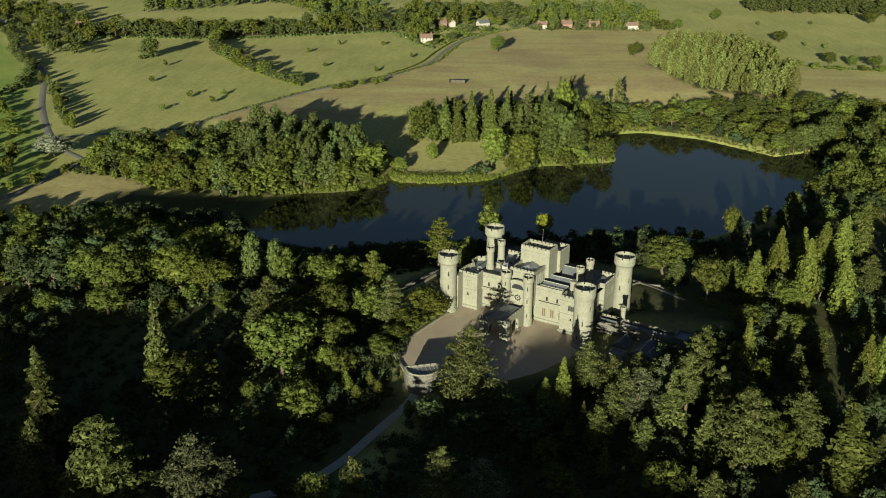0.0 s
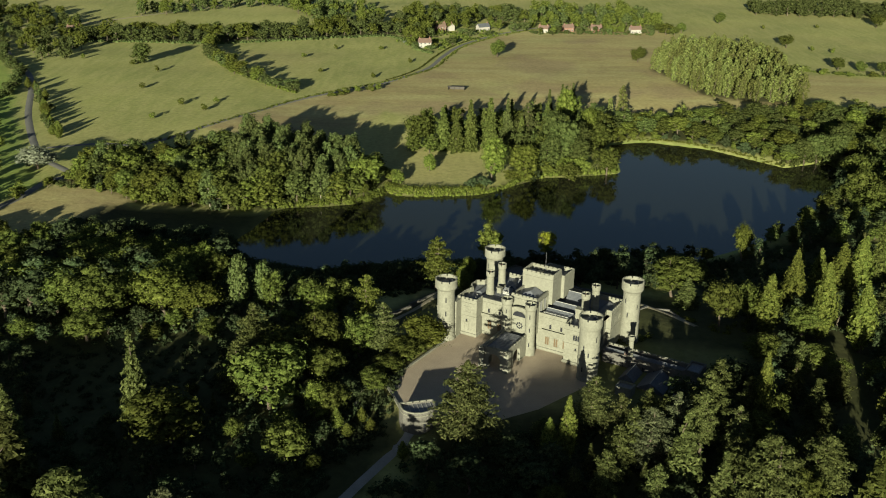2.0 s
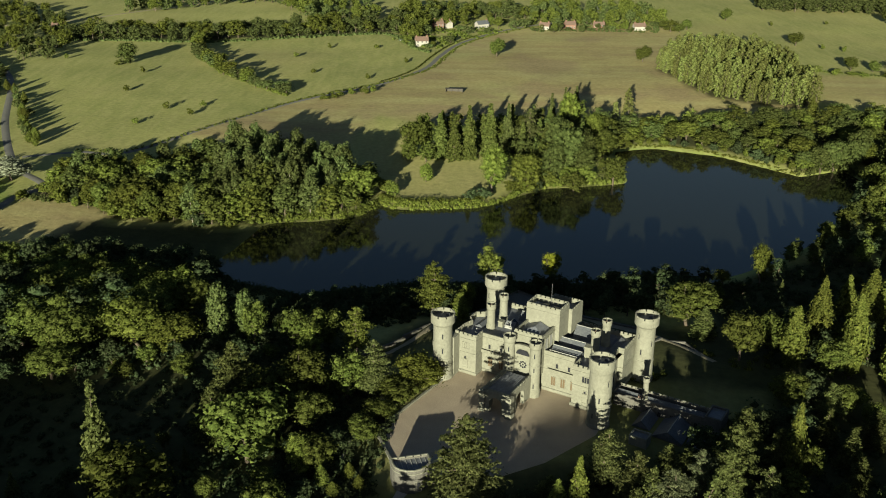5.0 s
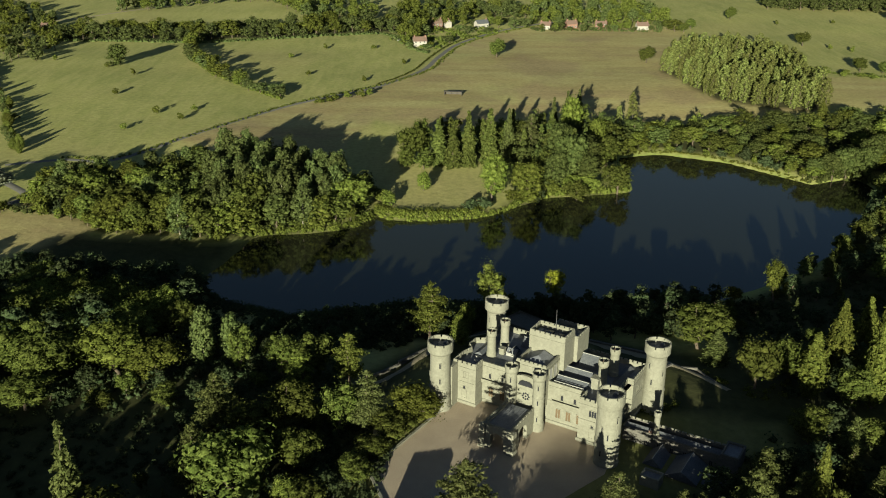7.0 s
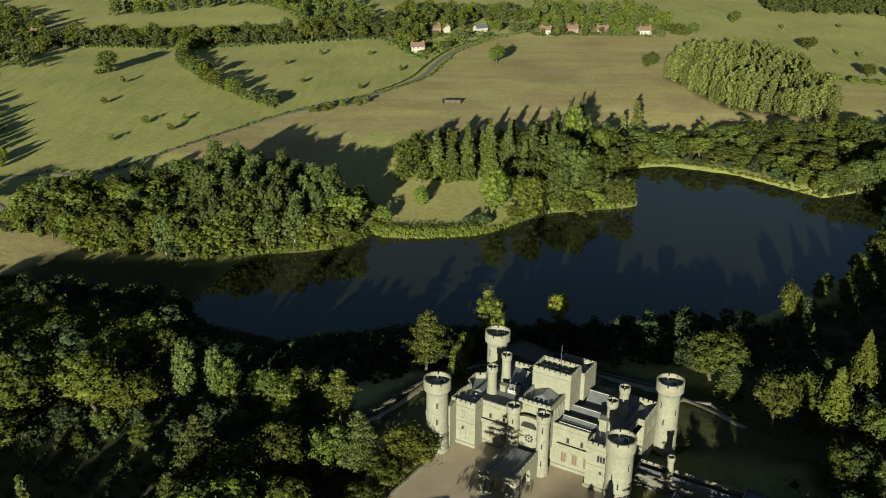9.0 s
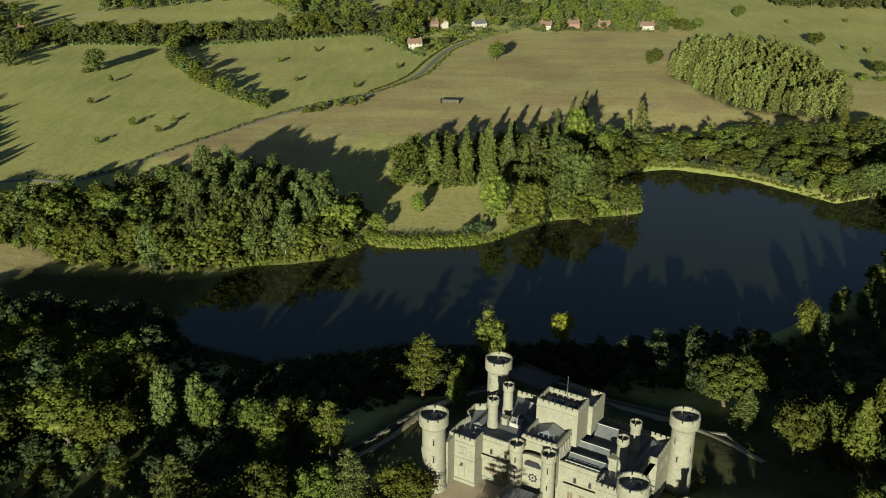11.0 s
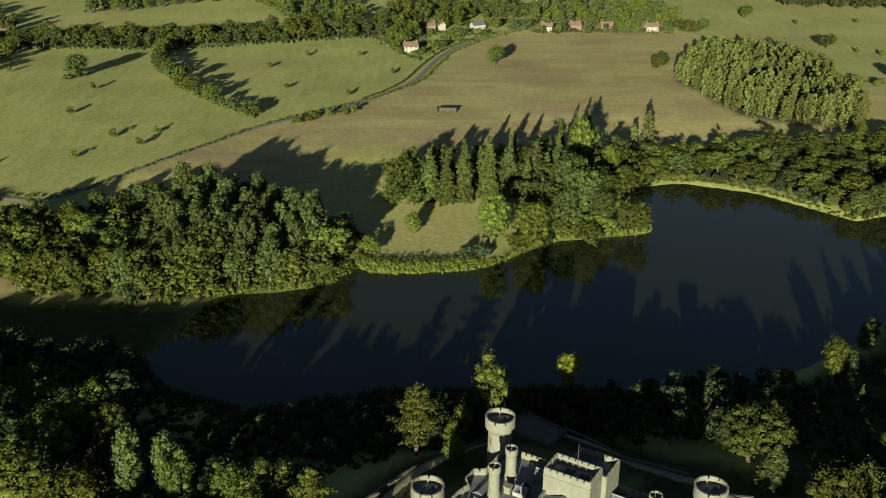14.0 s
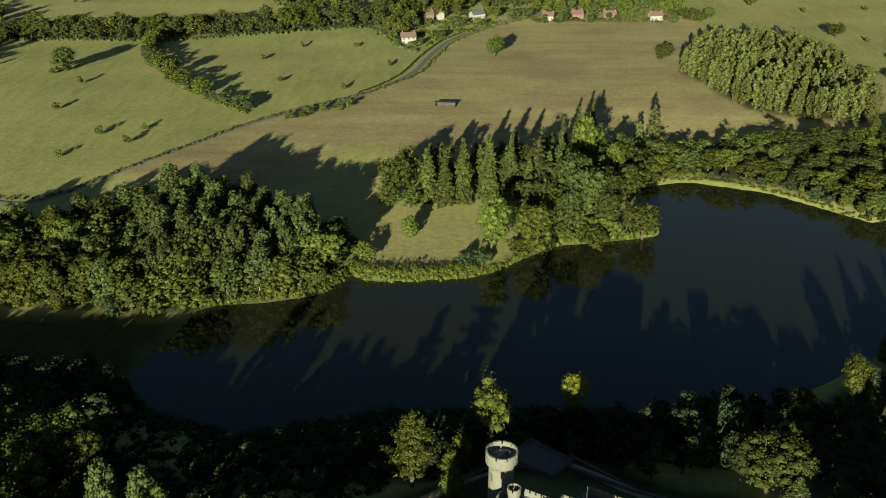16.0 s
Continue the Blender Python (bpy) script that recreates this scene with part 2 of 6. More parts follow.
def gap(x, y, line):
    """Distance to an open line of points."""
    best = np.full(np.shape(x), 1e9)
    for (ax, ay), (bx, by) in zip(line, line[1:]):
        dx, dy = bx - ax, by - ay
        s = np.clip(((x - ax) * dx + (y - ay) * dy) / (dx * dx + dy * dy), 0, 1)
        best = np.minimum(best, np.hypot(x - ax - s * dx, y - ay - s * dy))
    return best


def signed(x, y, poly):
    """Distance to a closed outline, negative within it."""
    return np.where(inside(x, y, poly), -1, 1) * gap(x, y, poly + poly[:1])


def ramp(v, lo, hi):
    s = np.clip((v - lo) / (hi - lo), 0, 1)
    return s * s * (3 - 2 * s)


def wobble(x, y, size, seed=0.0):
    a = np.sin(x / size * 1.3 + seed) * np.cos(y / size * 1.1 - seed * 1.7)
    b = np.sin((x * 0.6 + y * 0.8) / size * 2.3 + seed * 2.1) * np.cos((x * 0.8 - y * 0.6) / size * 1.9)
    return 0.6 * a + 0.4 * b


TERRACE = [(-16, 262), (-8, 246), (20, 244), (55, 262), (92, 268), (100, 290), (72, 330), (36, 352), (2, 338), (-8, 305)]


# unseen hill added south to shade the foreground: crest heights, west to east
SHADE_RIDGE = ([-235, -215, -190, -168, -145, -132, -108, -85, -76, -66, -56, -40, -20, 0, 20], [106, 105, 100, 93.5, 94, 96, 98, 98.5, 103, 103.5, 96, 93, 88, 84.5, 83.5])


def land(x, y):
    x, y = np.asarray(x, float), np.asarray(y, float)
    d = signed(x, y, LAKE)
    north = -22.3 + 6.6 * ramp(d, 5, 150) + 1.6 * ramp(y, 850, 1200) + 60 * ramp(y, 1350, 3200)
    south = -14.5 - 4.5 * ramp(-x, 30, 130) - 2.0 * ramp(x, 90, 200) - 6.0 * ramp(y, 305, 390) + np.interp(x, *SHADE_RIDGE) * ramp(-y, 0, 235)
    t = signed(x, y, TERRACE)
    south = south + (YARD_Z - south) * (1 - ramp(t, 0, 14))
    side = ramp(y + 0.25 * np.abs(x - 50), 400, 470)
    z = south * (1 - side) + north * side + 0.5 * wobble(x, y, 35) * ramp(np.abs(t) + 0 * x, 4, 30) + 1.2 * wobble(x, y, 140, 2.0) * ramp(d, 40, 200) * ramp(y, 560, 700)
    bank = LAKE_Z + 0.5 * ramp(d, 0, 2) + 0.3 * np.clip(d, 0, None)
    z = np.where(d > 0, np.minimum(z, bank), LAKE_Z + np.maximum(0.35 * d, -2.5))
    return z


def at(x, y):
    return float(land(x, y))


def mesh_of(name, verts, faces, mats, smooth=False, picks=None):
    me = bpy.data.meshes.new(name)
    me.from_pydata([tuple(v) for v in verts], [], [tuple(f) for f in faces])
    for m in mats if isinstance(mats, (list, tuple)) else [mats]:
        me.materials.append(m)
    if picks is not None:
        me.polygons.foreach_set("material_index", picks)
    if smooth:
        me.polygons.foreach_set("use_smooth", [True] * len(me.polygons))
    me.update()
    return me


def spaced(lo, near_lo, near_hi, hi, step, grow=1.18):
    mid = list(np.arange(near_lo, near_hi + 0.1, step))
    out, s, v = [], step, near_hi
    while v < hi:
        s *= grow
        v += s
        out.append(v)
    back, s, v = [], step, near_lo
    while v > lo:
        s *= grow
        v -= s
        back.append(v)
    return np.array(back[::-1] + mid + out)


gx, gy = spaced(-2600, -420, 480, 2600, 5.0), np.concatenate([np.arange(-1500, -260, 62.0), np.arange(-260, 150, 10.0), spaced(150, 150, 1190, 3900, 5.0)])
X, Y = np.meshgrid(gx, gy)
Z = land(X, Y)
nx, ny = len(gx), len(gy)
idx = np.arange(nx * ny).reshape(ny, nx)
quads = np.stack([idx[:-1, :-1], idx[:-1, 1:], idx[1:, 1:], idx[1:, :-1]], -1).reshape(-1, 4)
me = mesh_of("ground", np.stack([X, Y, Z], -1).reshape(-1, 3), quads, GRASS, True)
ground = tagged(new("ground", me), "rolling parkland of mown grass, dry meadow and shade-darkened woodland floor", "ground", kind="structure")

DRY = [(-152, 590), (-105, 668), (-50, 722), (-14, 790), (14, 890), (50, 950), (95, 985), (215, 985), (225, 930), (185, 850), (182, 790), (195, 705), (262, 690),
       (215, 652), (140, 642), (104, 625), (60, 640), (0, 610), (-40, 640), (-60, 560), (-120, 560)]
LUSH = [(-460, 960), (-370, 800), (-320, 720), (-280, 615), (-245, 545), (-225, 505), (-205, 470), (-240, 420), (-420, 420), (-700, 700)]
PADDOCK = [(-205, 486), (-169, 484), (-152, 466), (-160, 440), (-178, 420), (-190, 408), (-225, 415)]
FALLOW = [(272, 775), (312, 766), (352, 753), (430, 735), (420, 615), (311, 654), (285, 672), (262, 690)]
LAWN = [(-36, 505), (-22, 492), (18, 494), (30, 506), (20, 550), (-8, 556), (-30, 600), (-50, 600)]
# woods, plus garden and marsh darkened in colour for the shade there
WOODS_AND_SHADE = {
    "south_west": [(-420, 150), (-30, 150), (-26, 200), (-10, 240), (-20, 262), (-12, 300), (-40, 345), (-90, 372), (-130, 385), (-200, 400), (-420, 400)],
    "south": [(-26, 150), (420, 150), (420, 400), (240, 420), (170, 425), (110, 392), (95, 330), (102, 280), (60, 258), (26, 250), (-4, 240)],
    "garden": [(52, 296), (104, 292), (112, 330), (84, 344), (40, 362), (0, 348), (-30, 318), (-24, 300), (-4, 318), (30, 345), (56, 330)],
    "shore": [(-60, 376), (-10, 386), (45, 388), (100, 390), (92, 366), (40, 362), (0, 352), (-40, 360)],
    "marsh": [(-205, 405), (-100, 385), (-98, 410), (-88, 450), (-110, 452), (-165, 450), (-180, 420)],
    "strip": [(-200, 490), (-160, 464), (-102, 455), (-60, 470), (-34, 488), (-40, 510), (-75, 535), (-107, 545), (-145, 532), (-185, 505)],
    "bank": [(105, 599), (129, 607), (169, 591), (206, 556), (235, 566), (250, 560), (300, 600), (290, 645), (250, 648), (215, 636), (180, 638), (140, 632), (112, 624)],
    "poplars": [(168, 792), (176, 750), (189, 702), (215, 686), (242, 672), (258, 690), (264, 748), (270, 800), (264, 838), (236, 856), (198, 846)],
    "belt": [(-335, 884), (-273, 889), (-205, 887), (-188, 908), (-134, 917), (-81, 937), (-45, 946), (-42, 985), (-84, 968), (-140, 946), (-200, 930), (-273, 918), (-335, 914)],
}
co = np.stack([X, Y], -1).reshape(-1, 2)
px, py = co[:, 0] + 3 * wobble(co[:, 0], co[:, 1], 9, 1.0), co[:, 1] + 4 * wobble(co[:, 0], co[:, 1], 11, 3.0)
soft = lambda poly, w: 1 - ramp(signed(px, py, poly), -w, w)
dry = np.clip(np.maximum.reduce([soft(DRY, 5), soft(PADDOCK, 3), 0.85 * soft(FALLOW, 5), 0.35 * soft(LAWN, 4)]), 0, 1)
dry = np.maximum(dry, 0.25 * ramp(wobble(px, py, 60, 5.0), 0.1, 0.8))
lush = np.maximum(soft(LUSH, 3), 0.45 * (1 - ramp(signed(px, py, LAKE), 1.5, 5)) * ramp(px, 95, 105))
wood = np.maximum.reduce([soft(p, 4) for p in WOODS_AND_SHADE.values()]) * 0.9
# darker band along the shore up to x 95
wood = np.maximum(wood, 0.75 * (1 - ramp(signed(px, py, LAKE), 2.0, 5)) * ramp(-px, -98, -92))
# grass round the terrace darkened in its colour, as shade
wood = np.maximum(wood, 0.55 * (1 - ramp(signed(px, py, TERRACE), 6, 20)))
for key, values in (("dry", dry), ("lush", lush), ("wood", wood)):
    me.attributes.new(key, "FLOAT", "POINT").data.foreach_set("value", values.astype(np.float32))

lake = mesh_of("lake", [(-110, 370, LAKE_Z), (245, 370, LAKE_Z), (245, 612, LAKE_Z), (-110, 612, LAKE_Z)], [(0, 1, 2, 3)], WATER)
tagged(new("lake", lake), "still dark brown lake mirroring the sky and trees", "lake", kind="structure")


def smooth_line(points, step=3.0):
    """A line of points drawn through by a smooth curve."""
    p = [Vector((*q, 0)) for q in points]
    p = [p[0] * 2 - p[1]] + p + [p[-1] * 2 - p[-2]]
    out = []
    for a, b, c, d in zip(p, p[1:], p[2:], p[3:]):
        n = max(2, int((c - b).length / step))
        for i in range(n):
            t = i / n
            out.append(0.5 * ((2 * b) + (c - a) * t + (2 * a - 5 * b + 4 * c - d) * t * t + (3 * b - a - 3 * c + d) * t ** 3))
    out.append(p[-2])
    return out


def way(name, points, width, mat, label, lift=0.12):
    line = smooth_line(points)
    v, f = [], []
    for i, q in enumerate(line):
        d = (line[min(i + 1, len(line) - 1)] - line[max(i - 1, 0)]).normalized()
        side = Vector((-d.y, d.x, 0))
        for s in (-1, -0.4, 0.4, 1):
            e = q + side * s * width / 2
            v.append((e.x, e.y, at(e.x, e.y) + lift - (0.25 if abs(s) == 1 else 0)))
    for i in range(len(line) - 1):
        for j in range(3):
            f.append((4 * i + j, 4 * i + j + 1, 4 * i + j + 5, 4 * i + j + 4))
    return tagged(new(name, mesh_of(name, v, f, mat, True)), label, name.split("_")[-1], kind="structure")


way("road", [(-230, 540), (-203, 550), (-178, 551), (-149, 594), (-109, 661), (-84, 690), (-53, 719), (-33, 748), (-14, 787), (-2, 841), (13, 892), (47, 951), (89, 991), (110, 1015), (120, 1100)], 4.0, TARMAC, "narrow grey country road winding between fields", 0.25)
way("lane_road", [(-440, 950), (-361, 804), (-313, 724), (-271, 615), (-239, 545), (-221, 515), (-200, 493), (-207, 477), (-212, 448), (-225, 420), (-260, 370)], 4.5, TARMAC, "grey lane under roadside trees", 0.25)
way("field_track", [(-420, 950), (-378, 971), (-342, 1007), (-305, 1052), (-252, 1120), (-200, 1180)], 4.0, TRACK, "pale farm track across grass", 0.25)
way("driveway", [(-70, 182), (-50, 189), (-38, 194), (-28, 205), (-20, 219), (-11, 235), (-5, 246), (2, 256)], 4.0, DRIVE_GREY, "grey gravel drive climbing to the castle yard", 0.15)
way("garden_path", [(-26, 254), (-24, 262), (-18, 275), (-16, 290)], 2.5, TRACK, "pale gravel garden path beside the yard wall", 0.15)
way("terrace_path", [(-24, 312), (-11, 324), (0, 336), (28, 358), (38, 354), (56, 339), (70, 331), (83, 323), (92, 312)], 3.6, TRACK, "gravel walk on the terrace behind the castle", 0.15)

# ---- building tools ----
def empty(name, m=None, label="", category="", group="", kind=""):
    ob = new(name)
    ob.empty_display_size = 1.0
    if m is not None:
        ob.matrix_world = m
    return tagged(ob, label, category, group, kind)


def child(name, me, parent, m=None, label=""):
    ob = new(name, me)
    ob.parent = parent
    if m is not None:
        ob.matrix_basis = m
    return tagged(ob, label)


def part(name, bm, mat, parent, label=""):
    me = bpy.data.meshes.new(name)
    bmesh.ops.recalc_face_normals(bm, faces=bm.faces)
    bm.to_mesh(me)
    bm.free()
    for m in mat if isinstance(mat, (list, tuple)) else [mat]:
        me.materials.append(m)
    return child(name, me, parent, None, label)


def box(bm, x0, x1, y0, y1, z0, z1):
    v = [bm.verts.new(p) for p in ((x0, y0, z0), (x1, y0, z0), (x1, y1, z0), (x0, y1, z0), (x0, y0, z1), (x1, y0, z1), (x1, y1, z1), (x0, y1, z1))]
    for f in ((3, 2, 1, 0), (4, 5, 6, 7), (0, 1, 5, 4), (1, 2, 6, 5), (2, 3, 7, 6), (3, 0, 4, 7)):
        bm.faces.new([v[i] for i in f])


def boxes(*sizes):
    bm = bmesh.new()
    for s in sizes:
        box(bm, *s)
    return bm


def lathe(bm, profile, n=28, cx=0.0, cy=0.0):
    rings = []
    for r, z in profile:
        rings.append([bm.verts.new((cx + r * math.cos(2 * math.pi * i / n), cy + r * math.sin(2 * math.pi * i / n), z)) for i in range(n)])
    for a, b in zip(rings, rings[1:]):
        for i in range(n):
            bm.faces.new((a[i], a[(i + 1) % n], b[(i + 1) % n], b[i]))
    return rings


def offset(poly, d):
    """A closed outline, anticlockwise, moved inwards by d."""
    out, n = [], len(poly)
    for i in range(n):
        a, b, c = Vector(poly[i - 1]), Vector(poly[i]), Vector(poly[(i + 1) % n])
        e, f = (b - a).normalized(), (c - b).normalized()
        n1, n2 = Vector((-e.y, e.x)), Vector((-f.y, f.x))
        k = 1 + n1.dot(n2)
        out.append(tuple(b + (n1 + n2) * (d / max(k, 0.2))))
    return out


def ring_walls(bm, poly, z0, z1, thick, roof_z):
    """Outer walls with a parapet: up the outside, over the top and down the inside to below the roof."""
    loops = []
    for p, z in ((poly, z0), (poly, z1), (offset(poly, thick), z1), (offset(poly, thick), roof_z - 0.3)):
        loops.append([bm.verts.new((x, y, z)) for x, y in p])
    n = len(poly)
    for a, b in zip(loops, loops[1:]):
        for i in range(n):
            bm.faces.new((a[i], a[(i + 1) % n], b[(i + 1) % n], b[i]))


def slab(poly, z0, z1):
    bm = bmesh.new()
    lo, hi = [bm.verts.new((x, y, z0)) for x, y in poly], [bm.verts.new((x, y, z1)) for x, y in poly]
    bm.faces.new(hi)
    bm.faces.new(lo[::-1])
    for i in range(len(poly)):
        bm.faces.new((lo[i], lo[(i + 1) % len(poly)], hi[(i + 1) % len(poly)], hi[i]))
    bmesh.ops.triangulate(bm, faces=[f for f in bm.faces if len(f.verts) > 4])
    return bm


def band(poly, z, high, out, skip=()):
    """A moulded course that stands proud of the walls along an outline."""
    bm = bmesh.new()
    o, i = offset(poly, -out), offset(poly, 0.05)
    n = len(poly)
    rows = [[bm.verts.new((*p, zz)) for p in q] for q, zz in ((i, z), (o, z + high * 0.35), (o, z + high), (i, z + high * 1.15))]
    for a, b in zip(rows, rows[1:]):
        for k in range(n):
            if k not in skip:
                bm.faces.new((a[k], a[(k + 1) % n], b[(k + 1) % n], b[k]))
    return bm


MERLONS = {}


def merlon_mesh(w, d, h):
    key = (round(w, 2), round(d, 2), round(h, 2))
    if key not in MERLONS:
        bm = boxes((-w / 2, w / 2, -d / 2, d / 2, 0, h * 0.8))
        o = 0.05
        v = [bm.verts.new(p) for p in ((-w / 2 - o, -d / 2 - o, h * 0.8), (w / 2 + o, -d / 2 - o, h * 0.8), (w / 2 + o, d / 2 + o, h * 0.8), (-w / 2 - o, d / 2 + o, h * 0.8), (-w / 2, 0, h), (w / 2, 0, h))]
        for f in ((3, 2, 1, 0), (0, 1, 5, 4), (2, 3, 4, 5), (1, 2, 5), (3, 0, 4)):
            bm.faces.new([v[i] for i in f])
        me = bpy.data.meshes.new("merlon")
        bm.to_mesh(me)
        bm.free()
        me.materials.append(STONE)
        MERLONS[key] = me
    return MERLONS[key]


def merlons_along(poly, z, parent, width=0.95, space=0.5, depth=0.42, high=0.65, skip=()):
    """Merlons on the parapet of a closed outline."""
    inner, n = offset(poly, 0.25), len(poly)
    for k in range(n):
        if k in skip:
            continue
        a, b = Vector(inner[k]), Vector(inner[(k + 1) % n])
        run = (b - a).length
        count = max(1, int((run + space) / (width + space)))
        if run < 0.7:
            continue
        w = (run - (count - 1) * space) / count
        e = (b - a).normalized()
        for i in range(count):
            p = a + e * (w / 2 + i * (w + space))
            child("merlon", merlon_mesh(w, depth, high), parent, Matrix.Translation((p.x, p.y, z)) @ Matrix.Rotation(math.atan2(e.y, e.x), 4, "Z"))


def merlons_round(cx, cy, r, z, count, parent, gap_m=0.5, depth=0.4, high=0.75, start=0.0):
    """Curved merlons on a round parapet."""
    key = ("round", round(r, 2), count, round(high, 2))
    if key not in MERLONS:
        half, bm = math.pi / count - gap_m / (2 * r), bmesh.new()
        steps = 4
        rows = []
        for i in range(steps + 1):
            t = -half + 2 * half * i / steps
            rows.append([bm.verts.new((q * math.cos(t), q * math.sin(t), zz)) for q, zz in ((r, 0), (r, high), (r - depth, high), (r - depth, 0))])
        for a, b in zip(rows, rows[1:]):
            for j in range(4):
                bm.faces.new((a[j], b[j], b[(j + 1) % 4], a[(j + 1) % 4]))
        bm.faces.new(rows[0][::-1])
        bm.faces.new(rows[-1])
        bmesh.ops.recalc_face_normals(bm, faces=bm.faces)
        me = bpy.data.meshes.new("merlon")
        bm.to_mesh(me)
        bm.free()
        me.materials.append(STONE)
        MERLONS[key] = me
    for i in range(count):
        child("merlon", MERLONS[key], parent, Matrix.Translation((cx, cy, z)) @ Matrix.Rotation(start + 2 * math.pi * i / count, 4, "Z"))


PANES = {}


def window(parent, x, y, z, turn, w, h, lights=1, arch=True, fill=GLASS, surround=STONE):
    """A stone-framed window: surround and mullions proud of the wall, each light a pane set back in it. turn: degrees, facing -y at 0."""
    key = (w, h, lights, arch, fill.name, surround.name)
    lw = w / lights
    hw = lw / 2 - (0.06 if lights > 1 else 0.0)
    if key not in PANES:
        xs = [-w / 2 - 0.17]
        for i in range(lights):
            c = -w / 2 + (i + 0.5) * lw
            xs += [c - hw, c + hw]
        xs.append(w / 2 + 0.17)
        zs = [-0.2, 0.0, h, h + 0.17]
        solid = lambda i, j: 0 <= i < len(xs) - 1 and 0 <= j < 3 and not (j == 1 and i % 2 == 1)
        fr, got = bmesh.new(), {}

        def at_(i, j, d):
            if (i, j, d) not in got:
                got[i, j, d] = fr.verts.new((xs[i], d, zs[j]))
            return got[i, j, d]
        for i in range(len(xs) - 1):
            for j in range(3):
                if not solid(i, j):
                    continue
                fr.faces.new((at_(i, j, -0.14), at_(i + 1, j, -0.14), at_(i + 1, j + 1, -0.14), at_(i, j + 1, -0.14)))
                for di, dj, p, q in ((-1, 0, (i, j + 1), (i, j)), (1, 0, (i + 1, j), (i + 1, j + 1)), (0, -1, (i, j), (i + 1, j)), (0, 1, (i + 1, j + 1), (i, j + 1))):
                    if not solid(i + di, j + dj):
                        fr.faces.new((at_(*p, 0.0), at_(*q, 0.0), at_(*q, -0.14), at_(*p, -0.14)))
        pane = bmesh.new()
        outline = [(-hw, 0), (hw, 0)]
        if arch:
            outline += [(hw, h - hw * 1.3)] + [(hw * math.cos(t), h - hw * 1.3 + hw * 1.3 * math.sin(t)) for t in (0.5, 1.0)] + [(0, h)]
            outline += [(-hw * math.cos(t), h - hw * 1.3 + hw * 1.3 * math.sin(t)) for t in (1.0, 0.5)] + [(-hw, h - hw * 1.3)]
        else:
            outline += [(hw, h), (-hw, h)]
        pane.faces.new([pane.verts.new((px_, -0.03, pz_)) for px_, pz_ in outline])
        pair = []
        for nm, bm, mat in (("frame", fr, surround), ("pane", pane, fill)):
            me = bpy.data.meshes.new(nm)
            bm.to_mesh(me)
            bm.free()
            me.materials.append(mat)
            pair.append(me)
        PANES[key] = pair
    m = Matrix.Translation((x, y, z)) @ Matrix.Rotation(radians(turn), 4, "Z")
    frame_ob = child("window", PANES[key][0], parent, m)
    for i in range(lights):
        child("pane", PANES[key][1], frame_ob, Matrix.Translation((-w / 2 + (i + 0.5) * lw, 0, 0)))
    return frame_ob


# ---- castle ----
CASTLE = pose(2.0, 300.0, 0.0, 0, 0, -31.0)
castle = empty("castle", CASTLE, "pale limestone castle with round corner towers above a gravel yard", "castle")
BASE = YARD_Z - 0.6


def corner_tower(u, v, top, turns, stout=0.0):
    bm = bmesh.new()
    k = stout
    lathe(bm, [(3.5, BASE), (3.5, -11.2), (3.25, -10.6), (3.1 + k, -5.2), (3.22 + k, -5.1), (3.22 + k, -4.7), (3.05 + k, -4.6), (2.98 + k, top - 4.4), (3.1 + k, top - 4.2), (3.1 + k, top - 4.0), (3.3 + k, top - 3.6), (3.75, top - 3.1), (3.8, top - 2.9), (3.8, top - 0.7), (3.36, top - 0.7), (3.36, top - 1.9)], 36, u, v)
    t = part("corner_tower", bm, STONE, castle, "round limestone corner tower with a corbelled crown")
    bm = bmesh.new()
    r = lathe(bm, [(3.4, top - 1.85), (1.2, top - 1.7), (0.4, top - 1.6)], 30, u, v)
    bm.faces.new(r[-1])
    for i in range(3):
        box(bm, u - 0.07 + (i - 1) * 1.3, u + 0.07 + (i - 1) * 1.3, v - 2.6, v + 2.6, top - 1.8, top - 1.55)
    box(bm, u + 0.3, u + 1.2, v + 1.2, v + 2.0, top - 1.8, top - 0.9)
    part("roof", bm, LEAD, t, "dark lead flat roof with standing seams")
    merlons_round(u, v, 3.8, top - 0.7, 9, t, 0.42, 0.44, 0.7, 0.3)
    # corbel table below the crown
    bm = bmesh.new()
    for i in range(36):
        a = 2 * math.pi * i / 36
        c, s = math.cos(a), math.sin(a)
        q = [bm.verts.new((u + c * rr - s * w, v + s * rr + c * w, z)) for rr, w, z in ((3.0, -0.14, top - 4.0), (3.0, 0.14, top - 4.0), (3.55, -0.14, top - 3.3), (3.55, 0.14, top - 3.3), (3.0, -0.14, top - 3.2), (3.0, 0.14, top - 3.2))]
        bm.faces.new((q[0], q[1], q[3], q[2]))
        bm.faces.new((q[2], q[3], q[5], q[4]))
        bm.faces.new((q[0], q[2], q[4]))
        bm.faces.new((q[1], q[5], q[3]))
    part("corbel_table", bm, STONE, t)
    for turn, z in turns:
        a = radians(turn - 90)
        rr = k + (3.06 if z > -4 else 3.12)
        window(t, u + rr * math.cos(a), v + rr * math.sin(a), z, turn, 0.4, 1.7, 1, True)
    return t


corner_tower(0.2, -0.8, 10.3, [(30, 2.5), (30, -2.6), (30, -8.0), (-40, -1.0)])
corner_tower(53.2, -0.8, 10.0, [(-8, -1.0), (-8, -8.5), (20, -3.2), (60, 2.0)], 0.35)
corner_tower(54.4, 32.0, 10.3, [(-20, 2.6), (0, -2.4), (60, 0.5)])
corner_tower(1.0, 32.4, 10.3, [(-20, 3.0), (30, -1.0)])

